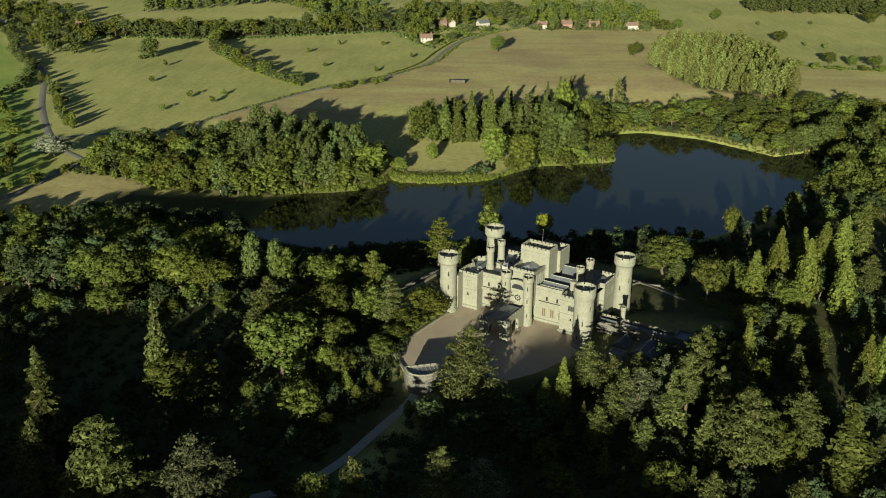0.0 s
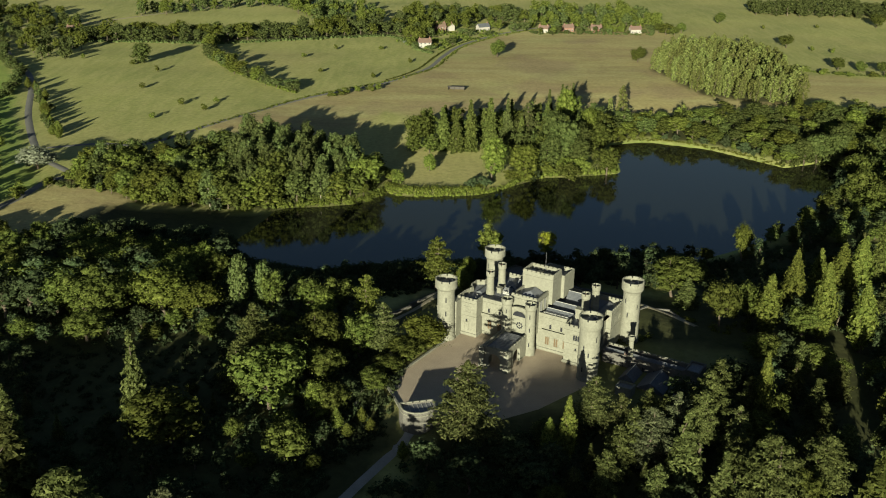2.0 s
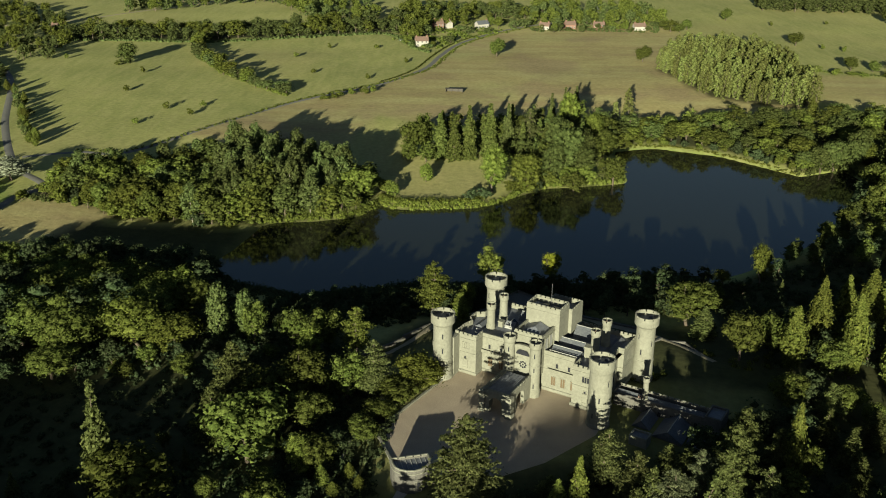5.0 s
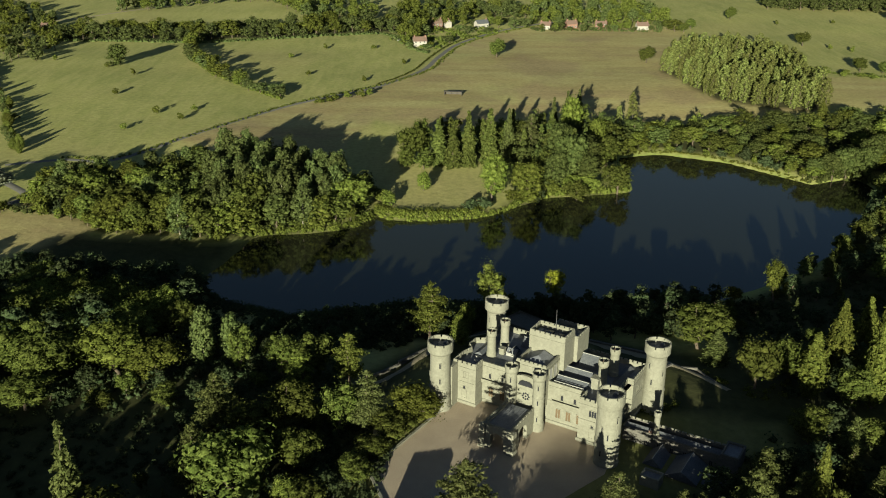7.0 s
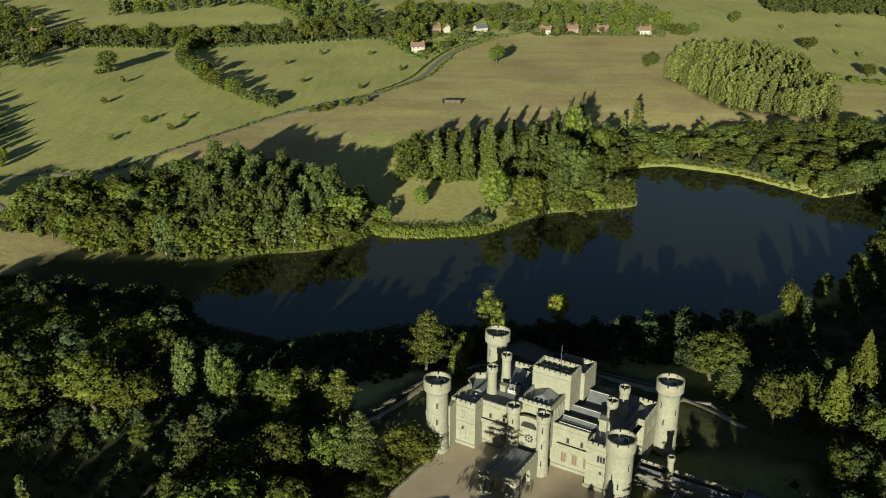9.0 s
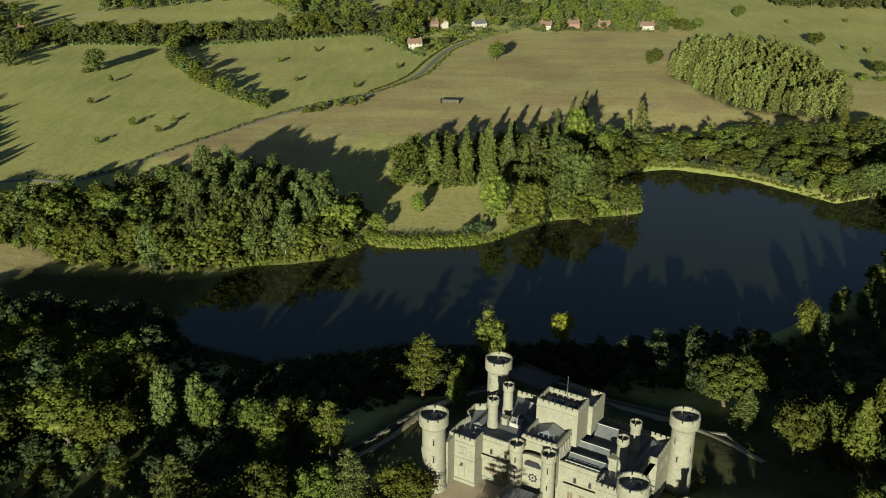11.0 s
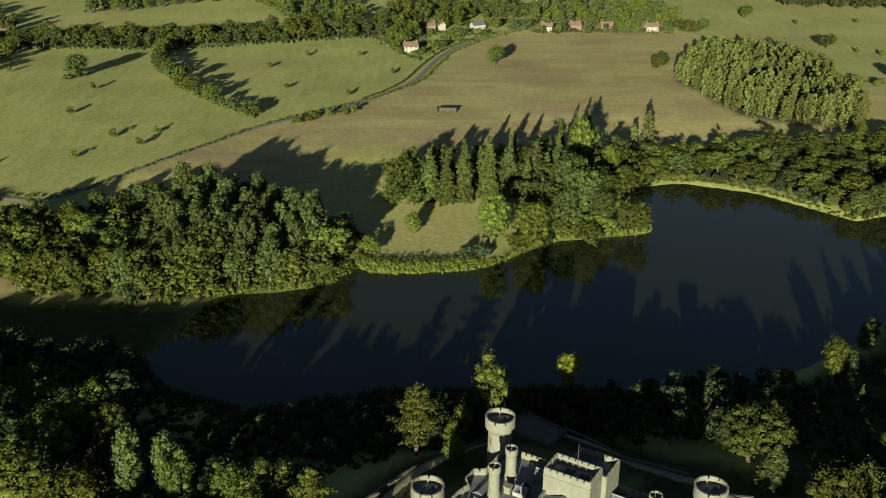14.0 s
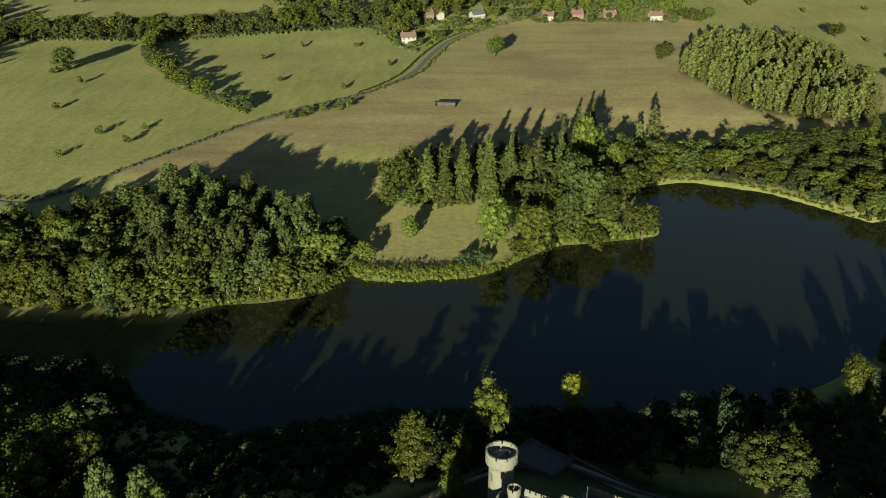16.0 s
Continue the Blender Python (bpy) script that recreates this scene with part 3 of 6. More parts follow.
# main ranges round the hall
RANGE = [(1.6, 4.2), (9.4, 4.2), (9.4, 8.4), (42.4, 8.4), (42.4, 4.2), (51.6, 4.2), (51.6, 11.5), (50.0, 11.5), (50.0, 21.0), (51.8, 21.0), (51.8, 32.0), (3.0, 32.0), (3.0, 21.0), (0.6, 19.5), (0.6, 15.5), (2.4, 13.5), (1.6, 10.0)]
RANGE_TOP = 2.3
bm = bmesh.new()
ring_walls(bm, RANGE, BASE, RANGE_TOP - 0.55, 0.5, RANGE_TOP - 1.9)
ranges = part("main_wall", bm, STONE, castle, "pale limestone walls with string courses")
part("main_roof", slab(offset(RANGE, 0.45), RANGE_TOP - 2.1, RANGE_TOP - 1.7), LEAD, castle, "dark lead roof behind parapets")
merlons_along(RANGE, RANGE_TOP - 0.55, ranges, skip=(2,))
part("string_course", band(RANGE, RANGE_TOP - 2.1, 0.3, 0.16), STONE, ranges)
part("string_course", band(RANGE, -4.6, 0.32, 0.18), STONE, ranges)
part("plinth", band(RANGE, -11.9, 1.1, 0.35), STONE, ranges)
# projecting cornices over the recessed fronts
for u0, u1 in ((9.5, 18.4), (32.6, 42.3)):
    part("balcony", boxes((u0, u1, 7.5, 8.4, -4.7, -4.35), (u0, u1, 7.45, 7.6, -4.35, -3.6)), STONE, ranges)
for u0 in (3.2, 44.2):
    window(ranges, u0 + 2.4, 4.2, -2.9, 0, 2.3, 1.9, 3, True, STONE if u0 < 10 else GLASS)
    window(ranges, u0 + 2.4, 4.2, -9.6, 0, 1.5, 2.9, 1, True, STONE)
    window(ranges, u0 + 2.4, 4.2, -6.5, 0, 0.7, 0.8, 1, True)
for u0 in (12.0, 16.2, 35.4, 39.4):
    window(ranges, u0, 8.4, -3.3, 0, 0.75, 1.6, 1, True)
for u0 in (12.4, 16.2, 34.4, 37.6, 40.9):
    window(ranges, u0, 8.4, -9.4, 0, 1.5, 2.9, 2, False, BLIND)
for v0 in (14.0, 18.0):
    window(ranges, 50.0, v0, -3.0, 90, 1.6, 2.2, 2, True)
    window(ranges, 50.0, v0, -9.5, 90, 1.6, 2.8, 2, False)
for v0 in (6.5, 25.0, 28.5):
    window(ranges, 51.7, v0, -3.2, 90, 1.3, 2.0, 2, True)

# walls that tie the front towers to the ranges
part("link_wall", boxes((0.4, 3.4, 0.8, 4.4, BASE, 1.6)), STONE, ranges)
part("link_wall", boxes((49.8, 52.8, 0.8, 4.4, BASE, 1.6)), STONE, ranges)

# great hall with clerestory, and the keep that rises over its middle
HALL = [(21.3, 6.4), (30.9, 6.4), (30.9, 31.0), (21.3, 31.0)]
bm = bmesh.new()
ring_walls(bm, HALL, -6.0, 6.9, 0.5, 5.8)
hall = part("great_hall", bm, STONE, castle, "tall limestone hall block with clerestory windows")
merlons_along(HALL, 6.9, hall, 0.9, 0.45, 0.4, 0.5, skip=(1, 3))
part("string_course", band(HALL, 5.6, 0.3, 0.15), STONE, hall)
part("hall_roof", slab(offset(HALL, 0.45), 5.5, 5.85), LEAD, hall, "dark lead flat roof")
bm = bmesh.new()
v = [bm.verts.new(p) for p in ((22.4, 8.6, 5.85), (29.8, 8.6, 5.85), (29.8, 15.0, 5.85), (22.4, 15.0, 5.85), (26.1, 11.2, 7.4), (26.1, 14.8, 7.4))]
for f in ((0, 1, 4), (1, 2, 5, 4), (2, 3, 5), (3, 0, 4, 5)):
    bm.faces.new([v[i] for i in f])
lantern = part("hipped_roof", bm, LEAD, hall, "low hipped lead roof with pale seams")
for i in range(5):
    x0 = 23.3 + i * 1.25
    bm = boxes((-0.07, 0.07, 0, 4.4, 0.0, 0.1))
    r = part("roof_roll", bm, PALE, lantern)
    high = 7.4 - abs(x0 - 26.1) * 0.42
    r.matrix_basis = pose(x0, 9.6 + abs(x0 - 26.1) * 0.25, high - 0.95, 9, 0, 0)
for i in range(5):
    window(hall, 30.9, 9.6 + i * 3.1, 1.2, 90, 1.9, 4.1, 1, False, PALE)
    window(hall, 21.3, 9.6 + i * 3.1, 1.2, -90, 1.9, 4.1, 1, False, PALE)

KEEP = [(20.9, 15.4), (32.3, 15.4), (32.3, 22.3), (20.9, 22.3)]
bm = bmesh.new()
ring_walls(bm, KEEP, 2.0, 12.3, 0.55, 10.6)
keep = part("keep", bm, STONE, castle, "square limestone keep above the hall")
part("keep_roof", slab(offset(KEEP, 0.5), 10.2, 10.6), LEAD, keep, "dark lead roof with glazed lights")
merlons_along(KEEP, 12.3, keep, 1.0, 0.42, 0.45, 0.55)
part("string_course", band(KEEP, 10.6, 0.3, 0.15), STONE, keep)
bm = boxes((24.6, 26.6, 17.2, 20.4, 10.6, 11.3), (28.2, 30.0, 17.6, 20.0, 10.6, 11.2))
part("roof_light", bm, GLASS, keep, "glazed roof light")
part("roof_hatch", boxes((22.2, 23.6, 18.0, 19.8, 10.6, 11.5)), PALE, keep)
REAR = [(23.6, 22.3), (33.4, 22.3), (33.4, 30.6), (23.6, 30.6)]
bm = bmesh.new()
ring_walls(bm, REAR, 2.0, 9.9, 0.5, 8.6)
rear = part("rear_block", bm, STONE, castle, "limestone block behind the keep")
part("rear_roof", slab(offset(REAR, 0.45), 8.2, 8.6), LEAD, rear)
merlons_along(REAR, 9.9, rear, 1.0, 0.45, 0.4, 0.5)
# flagpole
bm = bmesh.new()
lathe(bm, [(0.09, 10.5), (0.07, 14.0), (0.05, 18.0), (0.02, 18.2)], 10, 26.8, 20.8)
part("flagpole", bm, METAL, castle, "bare white metal flagpole")

# entrance turrets with the arch and wheel window between them
for u0 in (21.4, 30.2):
    bm = bmesh.new()
    lathe(bm, [(1.95, BASE), (1.95, -9.4), (1.75, -9.0), (1.7, -1.6), (1.8, -1.5), (1.8, -1.2), (1.68, -1.1), (1.68, 4.2), (1.9, 4.6), (2.0, 4.9), (2.0, 6.0), (1.65, 6.0), (1.65, 5.2)], 28, u0, 3.6)
    tur = part("entrance_turret", bm, STONE, castle, "slender round entrance turret with arrow slits")
    merlons_round(u0, 3.6, 2.0, 6.0, 6, tur, 0.4, 0.36, 0.55, 0.2)
    bm = bmesh.new()
    r = lathe(bm, [(1.68, 5.25), (0.3, 5.35)], 24, u0, 3.6)
    bm.faces.new(r[-1])
    part("roof", bm, LEAD, tur)
    for z in (1.6, -3.2, -8.6):
        window(tur, u0 + 0.55, 3.6 - 1.64, z, 18, 0.34, 1.5, 1, True)
CENTRE = [(22.0, 4.4), (29.6, 4.4), (29.6, 9.0), (22.0, 9.0)]
bm = bmesh.new()
ring_walls(bm, CENTRE, BASE, 2.6, 0.5, 1.2)
centre = part("entrance_wall", bm, STONE, castle, "limestone entrance front with a wheel window")
part("entrance_roof", slab(offset(CENTRE, 0.45), 0.9, 1.2), LEAD, centre)
# arch head
bm = bmesh.new()
segs = 12
outer = [(25.8 - 3.7 * math.cos(math.pi * i / segs), 2.4 + 1.6 * math.sin(math.pi * i / segs)) for i in range(segs + 1)]
front, back = [bm.verts.new((x, 3.9, z)) for x, z in outer], [bm.verts.new((x, 4.7, z)) for x, z in outer]
bm.faces.new(front[::-1])
bm.faces.new(back)
for i in range(segs):
    bm.faces.new((front[i], front[i + 1], back[i + 1], back[i]))
part("arch_head", bm, STONE, centre)
bm = bmesh.new()
arch = [(25.8 - 2.3 * math.cos(math.pi * i / segs), 0.6 + 1.8 * math.sin(math.pi * i / segs)) for i in range(segs + 1)]
bm.faces.new([bm.verts.new((x, 3.88, z)) for x, z in arch])
part("arch_window", bm, GLASS, centre)
bm = bmesh.new()
for i in range(8):
    a = 2 * math.pi * i / 8
    c = [(25.8 + 0.95 * math.cos(a) + 0.34 * math.cos(a + 2 * math.pi * k / 8), -2.9 + 0.95 * math.sin(a) + 0.34 * math.sin(a + 2 * math.pi * k / 8)) for k in range(8)]
    bm.faces.new([bm.verts.new((x, 4.36, z)) for x, z in c])
bm.faces.new([bm.verts.new((25.8 + 0.32 * math.cos(2 * math.pi * k / 8), 4.36, -2.9 + 0.32 * math.sin(2 * math.pi * k / 8))) for k in range(8)])
part("wheel_window", bm, GLASS, centre, "round wheel window of dark glass")

# tall round chimney turrets
for u0, v0, top in ((8.9, 14.6, 9.4), (9.1, 22.8, 9.4), (44.4, 15.4, 9.4), (44.6, 23.6, 9.4)):
    bm = bmesh.new()
    lathe(bm, [(1.5, 0.2), (1.5, 2.0), (1.34, 2.3), (1.3, 7.2), (1.42, 7.5), (1.55, 7.8), (1.55, 8.8), (1.22, 8.8), (1.22, 7.9), (0.1, 7.8)], 24, u0, v0)
    ch = part("chimney_turret", bm, STONE, castle, "tall round limestone chimney turret")
    merlons_round(u0, v0, 1.55, 8.8, 7, ch, 0.3, 0.3, 0.6)
    for i in range(4):
        a = math.pi / 4 + i * math.pi / 2
        bm = bmesh.new()
        lathe(bm, [(0.24, 7.7), (0.2, 8.9), (0.14, 8.9), (0.14, 8.2)], 10, u0 + 0.6 * math.cos(a), v0 + 0.6 * math.sin(a))
        part("chimney_pot", bm, TILES, ch)
# stepped stone stacks beside them
part("chimney_block", boxes((42.2, 44.2, 12.6, 14.8, 0.2, 3.9), (42.0, 44.4, 12.4, 15.0, 3.9, 4.3)), STONE, castle)
part("chimney_block", boxes((10.4, 11.9, 16.8, 18.2, 0.2, 2.4), (10.2, 12.1, 16.6, 18.4, 2.4, 2.7)), STONE, castle)


def ridge_roof(name, u0, u1, v0, v1, z, rise, parent, mat=SLATE, along="u", label="", coping=True):
    """A pitched roof with gable ends and, where asked, pale copings."""
    bm = bmesh.new()
    if along == "u":
        m = (v0 + v1) / 2
        pts = ((u0, v0, z), (u1, v0, z), (u1, v1, z), (u0, v1, z), (u0, m, z + rise), (u1, m, z + rise))
    else:
        m = (u0 + u1) / 2
        pts = ((u1, v0, z), (u1, v1, z), (u0, v1, z), (u0, v0, z), (m, v0, z + rise), (m, v1, z + rise))
    v = [bm.verts.new(p) for p in pts]
    for f in ((0, 1, 5, 4), (2, 3, 4, 5), (1, 2, 5), (3, 0, 4), (3, 2, 1, 0)):
        bm.faces.new([v[i] for i in f])
    r = part(name, bm, mat, parent, label)
    if coping:
        m2 = (pts[4], pts[5])
        bm = boxes((min(m2[0][0], m2[1][0]) - 0.1, max(m2[0][0], m2[1][0]) + 0.1, min(m2[0][1], m2[1][1]) - 0.12, max(m2[0][1], m2[1][1]) + 0.12, z + rise - 0.05, z + rise + 0.12))
        part("ridge", bm, PALE, r)
    return r


ridge_roof("slate_roof", 32.0, 41.5, 10.6, 14.6, 0.7, 1.5, castle, label="dark slate roof between parapets")
ridge_roof("slate_roof", 32.0, 42.0, 16.0, 20.2, 0.7, 1.8, castle, label="dark slate roof between parapets")
ridge_roof("slate_roof", 33.8, 43.5, 22.5, 29.5, 0.7, 3.0, castle, label="grey slate roof between parapets")
ridge_roof("slate_roof", 46.0, 49.0, 8.0, 29.5, 0.7, 0.9, castle, along="v", label="dark slate roof between parapets", coping=False)
ridge_roof("slate_roof", 14.0, 20.4, 24.0, 29.5, 0.7, 2.4, castle, label="dark slate roof between parapets")
ridge_roof("slate_roof", 3.8, 7.2, 13.0, 29.5, 0.7, 1.0, castle, along="v", label="dark slate roof between parapets", coping=False)
for i in range(7):
    part("gutter_post", boxes((32.4 + i * 1.35, 32.6 + i * 1.35, 9.3, 9.5, 0.6, 1.8)), PALE, castle)
part("gutter_rail", boxes((32.2, 41.3, 9.28, 9.52, 1.8, 1.95)), PALE, castle)
sky_light = ridge_roof("skylight", 12.0, 15.4, 17.2, 21.6, 1.0, 1.4, castle, GLASS, "v", "glazed skylight with white bars")
for i in range(6):
    part("glazing_bar", boxes((11.95, 15.45, 17.3 + i * 0.83, 17.4 + i * 0.83, 0.95, 1.06)), PALE, sky_light)
for i, (u0, v0, w, d) in enumerate(((4.0, 6.2, 1.4, 0.25), (6.0, 9.0, 3.2, 0.3), (12.0, 10.5, 4.0, 0.25), (16.5, 11.5, 0.3, 5.0), (5.0, 11.5, 2.5, 0.25))):
    part("roof_step", boxes((u0, u0 + w, v0, v0 + d, 0.5, 0.95)), PALE, castle)

# glazed roof light beside the hall
light = part("skylight", boxes((12.5, 15.9, 17.2, 20.4, 0.5, 1.7)), PALE, castle, "pale boxed skylight with glazing bars")
ridge_roof("skylight_glass", 12.5, 15.9, 17.2, 20.4, 1.7, 0.9, light, LEAD, coping=False)
for i in range(6):
    for v0, v1, z0, z1 in ((17.2, 18.8, 1.7, 2.6), (20.4, 18.8, 1.7, 2.6)):
        bar = part("glazing_bar", boxes((-0.05, 0.05, 0, math.hypot(1.6, 0.9), 0.0, 0.06)), PALE, light)
        bar.matrix_basis = Matrix.Translation((12.6 + i * 0.64, v0, z0)) @ Matrix.Rotation(0 if v1 > v0 else math.pi, 4, "Z") @ Matrix.Rotation(math.atan2(0.9, 1.6), 4, "X")
# porch for carriages
PORCH = [(20.9, -12.2), (29.9, -12.2), (29.9, 2.2), (20.9, 2.2)]
porch = empty("porch", None)
porch.parent = castle
porch.matrix_basis = Matrix.Identity(4)
bm = bmesh.new()


def arched_wall(bm, a, b, z0, z1, thick, w, spring, rise):
    """A wall from a to b with one pointed opening in its middle, right through it."""
    a, b = Vector(a), Vector(b)
    e = (b - a).normalized()
    nrm = Vector((e.y, -e.x))
    run, c = (b - a).length, (b - a).length / 2
    prof = [(c - w / 2, z0), (c - w / 2, spring)] + [(c - w / 2 * math.cos(t), spring + rise * math.sin(t)) for t in (0.5, 1.0)] + [(c, spring + rise)] + [(c + w / 2 * math.cos(t), spring + rise * math.sin(t)) for t in (1.0, 0.5)] + [(c + w / 2, spring), (c + w / 2, z0)]

    def at_(s, z, k):
        q = a + e * s - nrm * thick * k
        return bm.verts.new((q.x, q.y, z))
    sides = []
    for k in (0, 1):
        lo0, hi0, hi1, lo1 = at_(0, z0, k), at_(0, z1, k), at_(run, z1, k), at_(run, z0, k)
        mid = [at_(s, z, k) for s, z in prof]
        top = [at_(s, z1, k) for s, z in prof[1:-1]]
        faces = [(lo0, mid[0], mid[1], top[0], hi0)] + [(mid[i + 1], mid[i + 2], top[i + 1], top[i]) for i in range(len(top) - 1)] + [(mid[-2], mid[-1], lo1, hi1, top[-1])]
        for f in faces:
            bm.faces.new(f if k == 0 else f[::-1])
        sides.append((mid, [hi0] + top + [hi1], lo0, lo1))
    (m0, t0, l0, r0), (m1, t1, l1, r1) = sides
    for i in range(len(m0) - 1):
        bm.faces.new((m0[i + 1], m0[i], m1[i], m1[i + 1]))
    for i in range(len(t0) - 1):
        bm.faces.new((t0[i], t0[i + 1], t1[i + 1], t1[i]))
    bm.faces.new((l0, t0[0], t1[0], l1))
    bm.faces.new((r0, r1, t1[-1], t0[-1]))


arched_wall(bm, PORCH[0], PORCH[1], BASE, -4.6, 1.2, 4.2, -8.4, 1.9)
part("front_arch", bm, STONE, porch, "weathered limestone carriage arch")
for a, b in ((PORCH[1], PORCH[2]), (PORCH[3], PORCH[0])):
    bm = bmesh.new()
    arched_wall(bm, (a[0], a[1] + (0.02 if a[1] < 0 else 0)), b, BASE, -4.62, 1.1, 5.0, -8.2, 1.8)
    part("side_arch", bm, STONE, porch)
for u0, v0 in ((20.9, -12.2), (29.9, -12.2)):
    part("buttress", boxes((u0 - 0.9, u0 + 0.9, v0 - 0.5, v0 + 1.5, BASE, -5.0), (u0 - 1.05, u0 + 1.05, v0 - 0.65, v0 + 1.65, BASE, -10.6)), STONE, porch)
PIN = [(21.2, -11.9), (29.6, -11.9), (29.6, 2.0), (21.2, 2.0)]
part("porch_roof", slab(offset(PIN, 0.3), -5.6, -5.1), LEAD, porch, "dark lead porch roof with seams")
for i in range(7):
    part("roof_roll", boxes((21.9 + i * 1.15, 22.03 + i * 1.15, -11.4, 1.4, -5.1, -4.98)), LEAD, porch)
merlons_along([(20.9, -12.2), (29.9, -12.2), (29.9, 2.2), (20.9, 2.2)], -4.6, porch, 1.1, 0.5, 0.42, 0.5, skip=(2,))

# ---- service wing, outbuildings, lodge, yard ----
wing = empty("service_wing", CASTLE, "long low stone service wing with slate roofs and a round chimney", "building")
WING = [(52.5, 12.6), (83.0, 12.6), (83.0, 18.2), (52.5, 18.2)]
bm = bmesh.new()
ring_walls(bm, WING, -16.5, -8.0, 0.5, -8.8)
w1 = part("wall", bm, STONE_DARK, wing, "dark stone wall")
ridge_roof("roof", 53.0, 82.5, 13.1, 17.0, -8.9, 1.1, wing, label="dark slate roof", coping=False)
merlons_along(WING, -8.0, w1, 1.3, 0.5, 0.4, 0.5, skip=(0, 1, 3))
for i in range(7):
    window(w1, 56.0 + i * 3.7, 12.6, -12.2, 0, 1.0, 1.7, 2, False, GLASS, STONE_DARK)
bm = bmesh.new()
lathe(bm, [(1.1, -9.5), (1.1, -8.2), (0.85, -7.8), (0.8, -2.6), (0.95, -2.3), (1.02, -2.0), (1.02, -1.2), (0.7, -1.2), (0.7, -2.0), (0.05, -2.1)], 22, 62.0, 13.6)
cs = part("round_chimney", bm, STONE, wing, "pale round stone chimney")
merlons_round(62.0, 13.6, 1.02, -1.2, 6, cs, 0.22, 0.26, 0.35)
for i in range(3):
    bm = bmesh.new()
    lathe(bm, [(0.22, -8.0), (0.17, -7.0), (0.12, -7.0)], 10, 60.2 + i * 0.55, 13.2)
    part("chimney_pot", bm, TILES, wing, "red clay chimney pot")
PAV = [(80.5, 12.0), (85.5, 12.0), (85.5, 19.5), (80.5, 19.5)]
bm = bmesh.new()
ring_walls(bm, PAV, -17.0, -7.0, 0.5, -7.6)
pav = part("end_pavilion", bm, STONE_DARK, wing, "square dark stone end block")
part("pavilion_roof", slab(offset(PAV, 0.45), -8.0, -7.6), LEAD, pav)

for nm, u0, u1, v0, v1, ze, rise, al in (("outbuilding", 69.0, 78.0, 1.0, 11.5, -11.5, 2.6, "v"), ("outbuilding", 62.0, 67.5, 3.5, 11.5, -11.8, 2.4, "v"), ("outbuilding", 78.4, 85.0, 3.0, 9.5, -12.6, 2.0, "u")):
    ob = empty(nm, CASTLE, "dark stone outbuilding with a slate roof below the castle", "outbuilding", "outbuildings below the castle")
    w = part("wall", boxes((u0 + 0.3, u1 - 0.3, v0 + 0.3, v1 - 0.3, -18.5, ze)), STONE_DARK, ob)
    ridge_roof("roof", u0, u1, v0, v1, ze, rise, ob, along=al)
    window(w, (u0 + u1) / 2, v0 + 0.3, ze - 2.6, 0, 1.0, 1.4, 2, False, GLASS, STONE_DARK)
hut = empty("outbuilding", CASTLE, "small sunlit stone outhouse with a flat lead roof", "outbuilding", "outbuildings below the castle")
HUT = [(64.6, -5.6), (69.8, -5.6), (69.8, -1.6), (64.6, -1.6)]
bm = bmesh.new()
ring_walls(bm, HUT, -17.0, -9.0, 0.4, -9.6)
part("wall", bm, STONE, hut)
part("roof", slab(offset(HUT, 0.35), -10.0, -9.6), LEAD, hut)

lodge = empty("gate_lodge", pose(-6.2, 243.6, 0, 0, 0, 14), "round-fronted pale stone gate lodge with a stepped parapet", "gatehouse")
LODGE = [(-5.2, 2.6), (-5.2, 0.0)] + [(-5.2 * math.cos(a), -4.6 * math.sin(a)) for a in [math.pi * i / 8 for i in range(1, 8)]] + [(5.2, 0.0), (5.2, 2.6)]
bm = bmesh.new()
ring_walls(bm, LODGE, -15.0, -6.3, 0.6, -6.9)
# wall takes the darker stone: weather stains, and tree shade put into its colour
lw = part("wall", bm, STONE_DARK, lodge, "curved stone wall, weather-stained and darkened for shade")
merlons_along(LODGE, -6.3, lw, 1.5, 0.4, 0.5, 0.35)
lr = part("roof", slab(offset(LODGE, 0.5), -7.2, -6.8), LEAD, lodge, "ribbed grey lead roof")
for i in range(7):
    part("roof_roll", boxes((-3.9 + i * 1.3, -3.75 + i * 1.3, -2.6, 2.0, -6.8, -6.66)), PALE, lr)
part("cornice", band(LODGE, -7.4, 0.35, 0.2), STONE, lw)
window(lw, 0.8, -4.45, -12.5, 0, 1.6, 2.8, 1, True)

YARD = [(-17.0, 266.0), (-11.5, 250.5), (-2.0, 246.0), (14.0, 243.5), (30.0, 252.0), (46.0, 266.0), (52.0, 280.0), (34.0, 296.0), (8.0, 306.0), (4.5, 300.0)]
part("yard", slab(YARD, YARD_Z - 0.3, YARD_Z + 0.05), GRAVEL, None)
yard = bpy.data.objects["yard"]
tagged(yard, "warm brown gravel forecourt before the castle", "yard", kind="structure")


def low_wall(name, points, high, label, mat=STONE, base=None):
    """A coped wall that follows a line over the ground."""
    root = empty(name, None, label, "wall")
    for a, b in zip(points, points[1:]):
        run = math.hypot(b[0] - a[0], b[1] - a[1])
        zb = base if base is not None else (at(*a) + at(*b)) / 2
        w = part("wall", boxes((0, run, -0.25, 0.25, -5.0, high)), mat, root)
        c = part("coping", boxes((-0.05, run + 0.05, -0.35, 0.35, high, high + 0.14)), mat, root)
        for o in (w, c):
            o.matrix_basis = Matrix.Translation((*a, zb)) @ Matrix.Rotation(math.atan2(b[1] - a[1], b[0] - a[0]), 4, "Z")
    return root


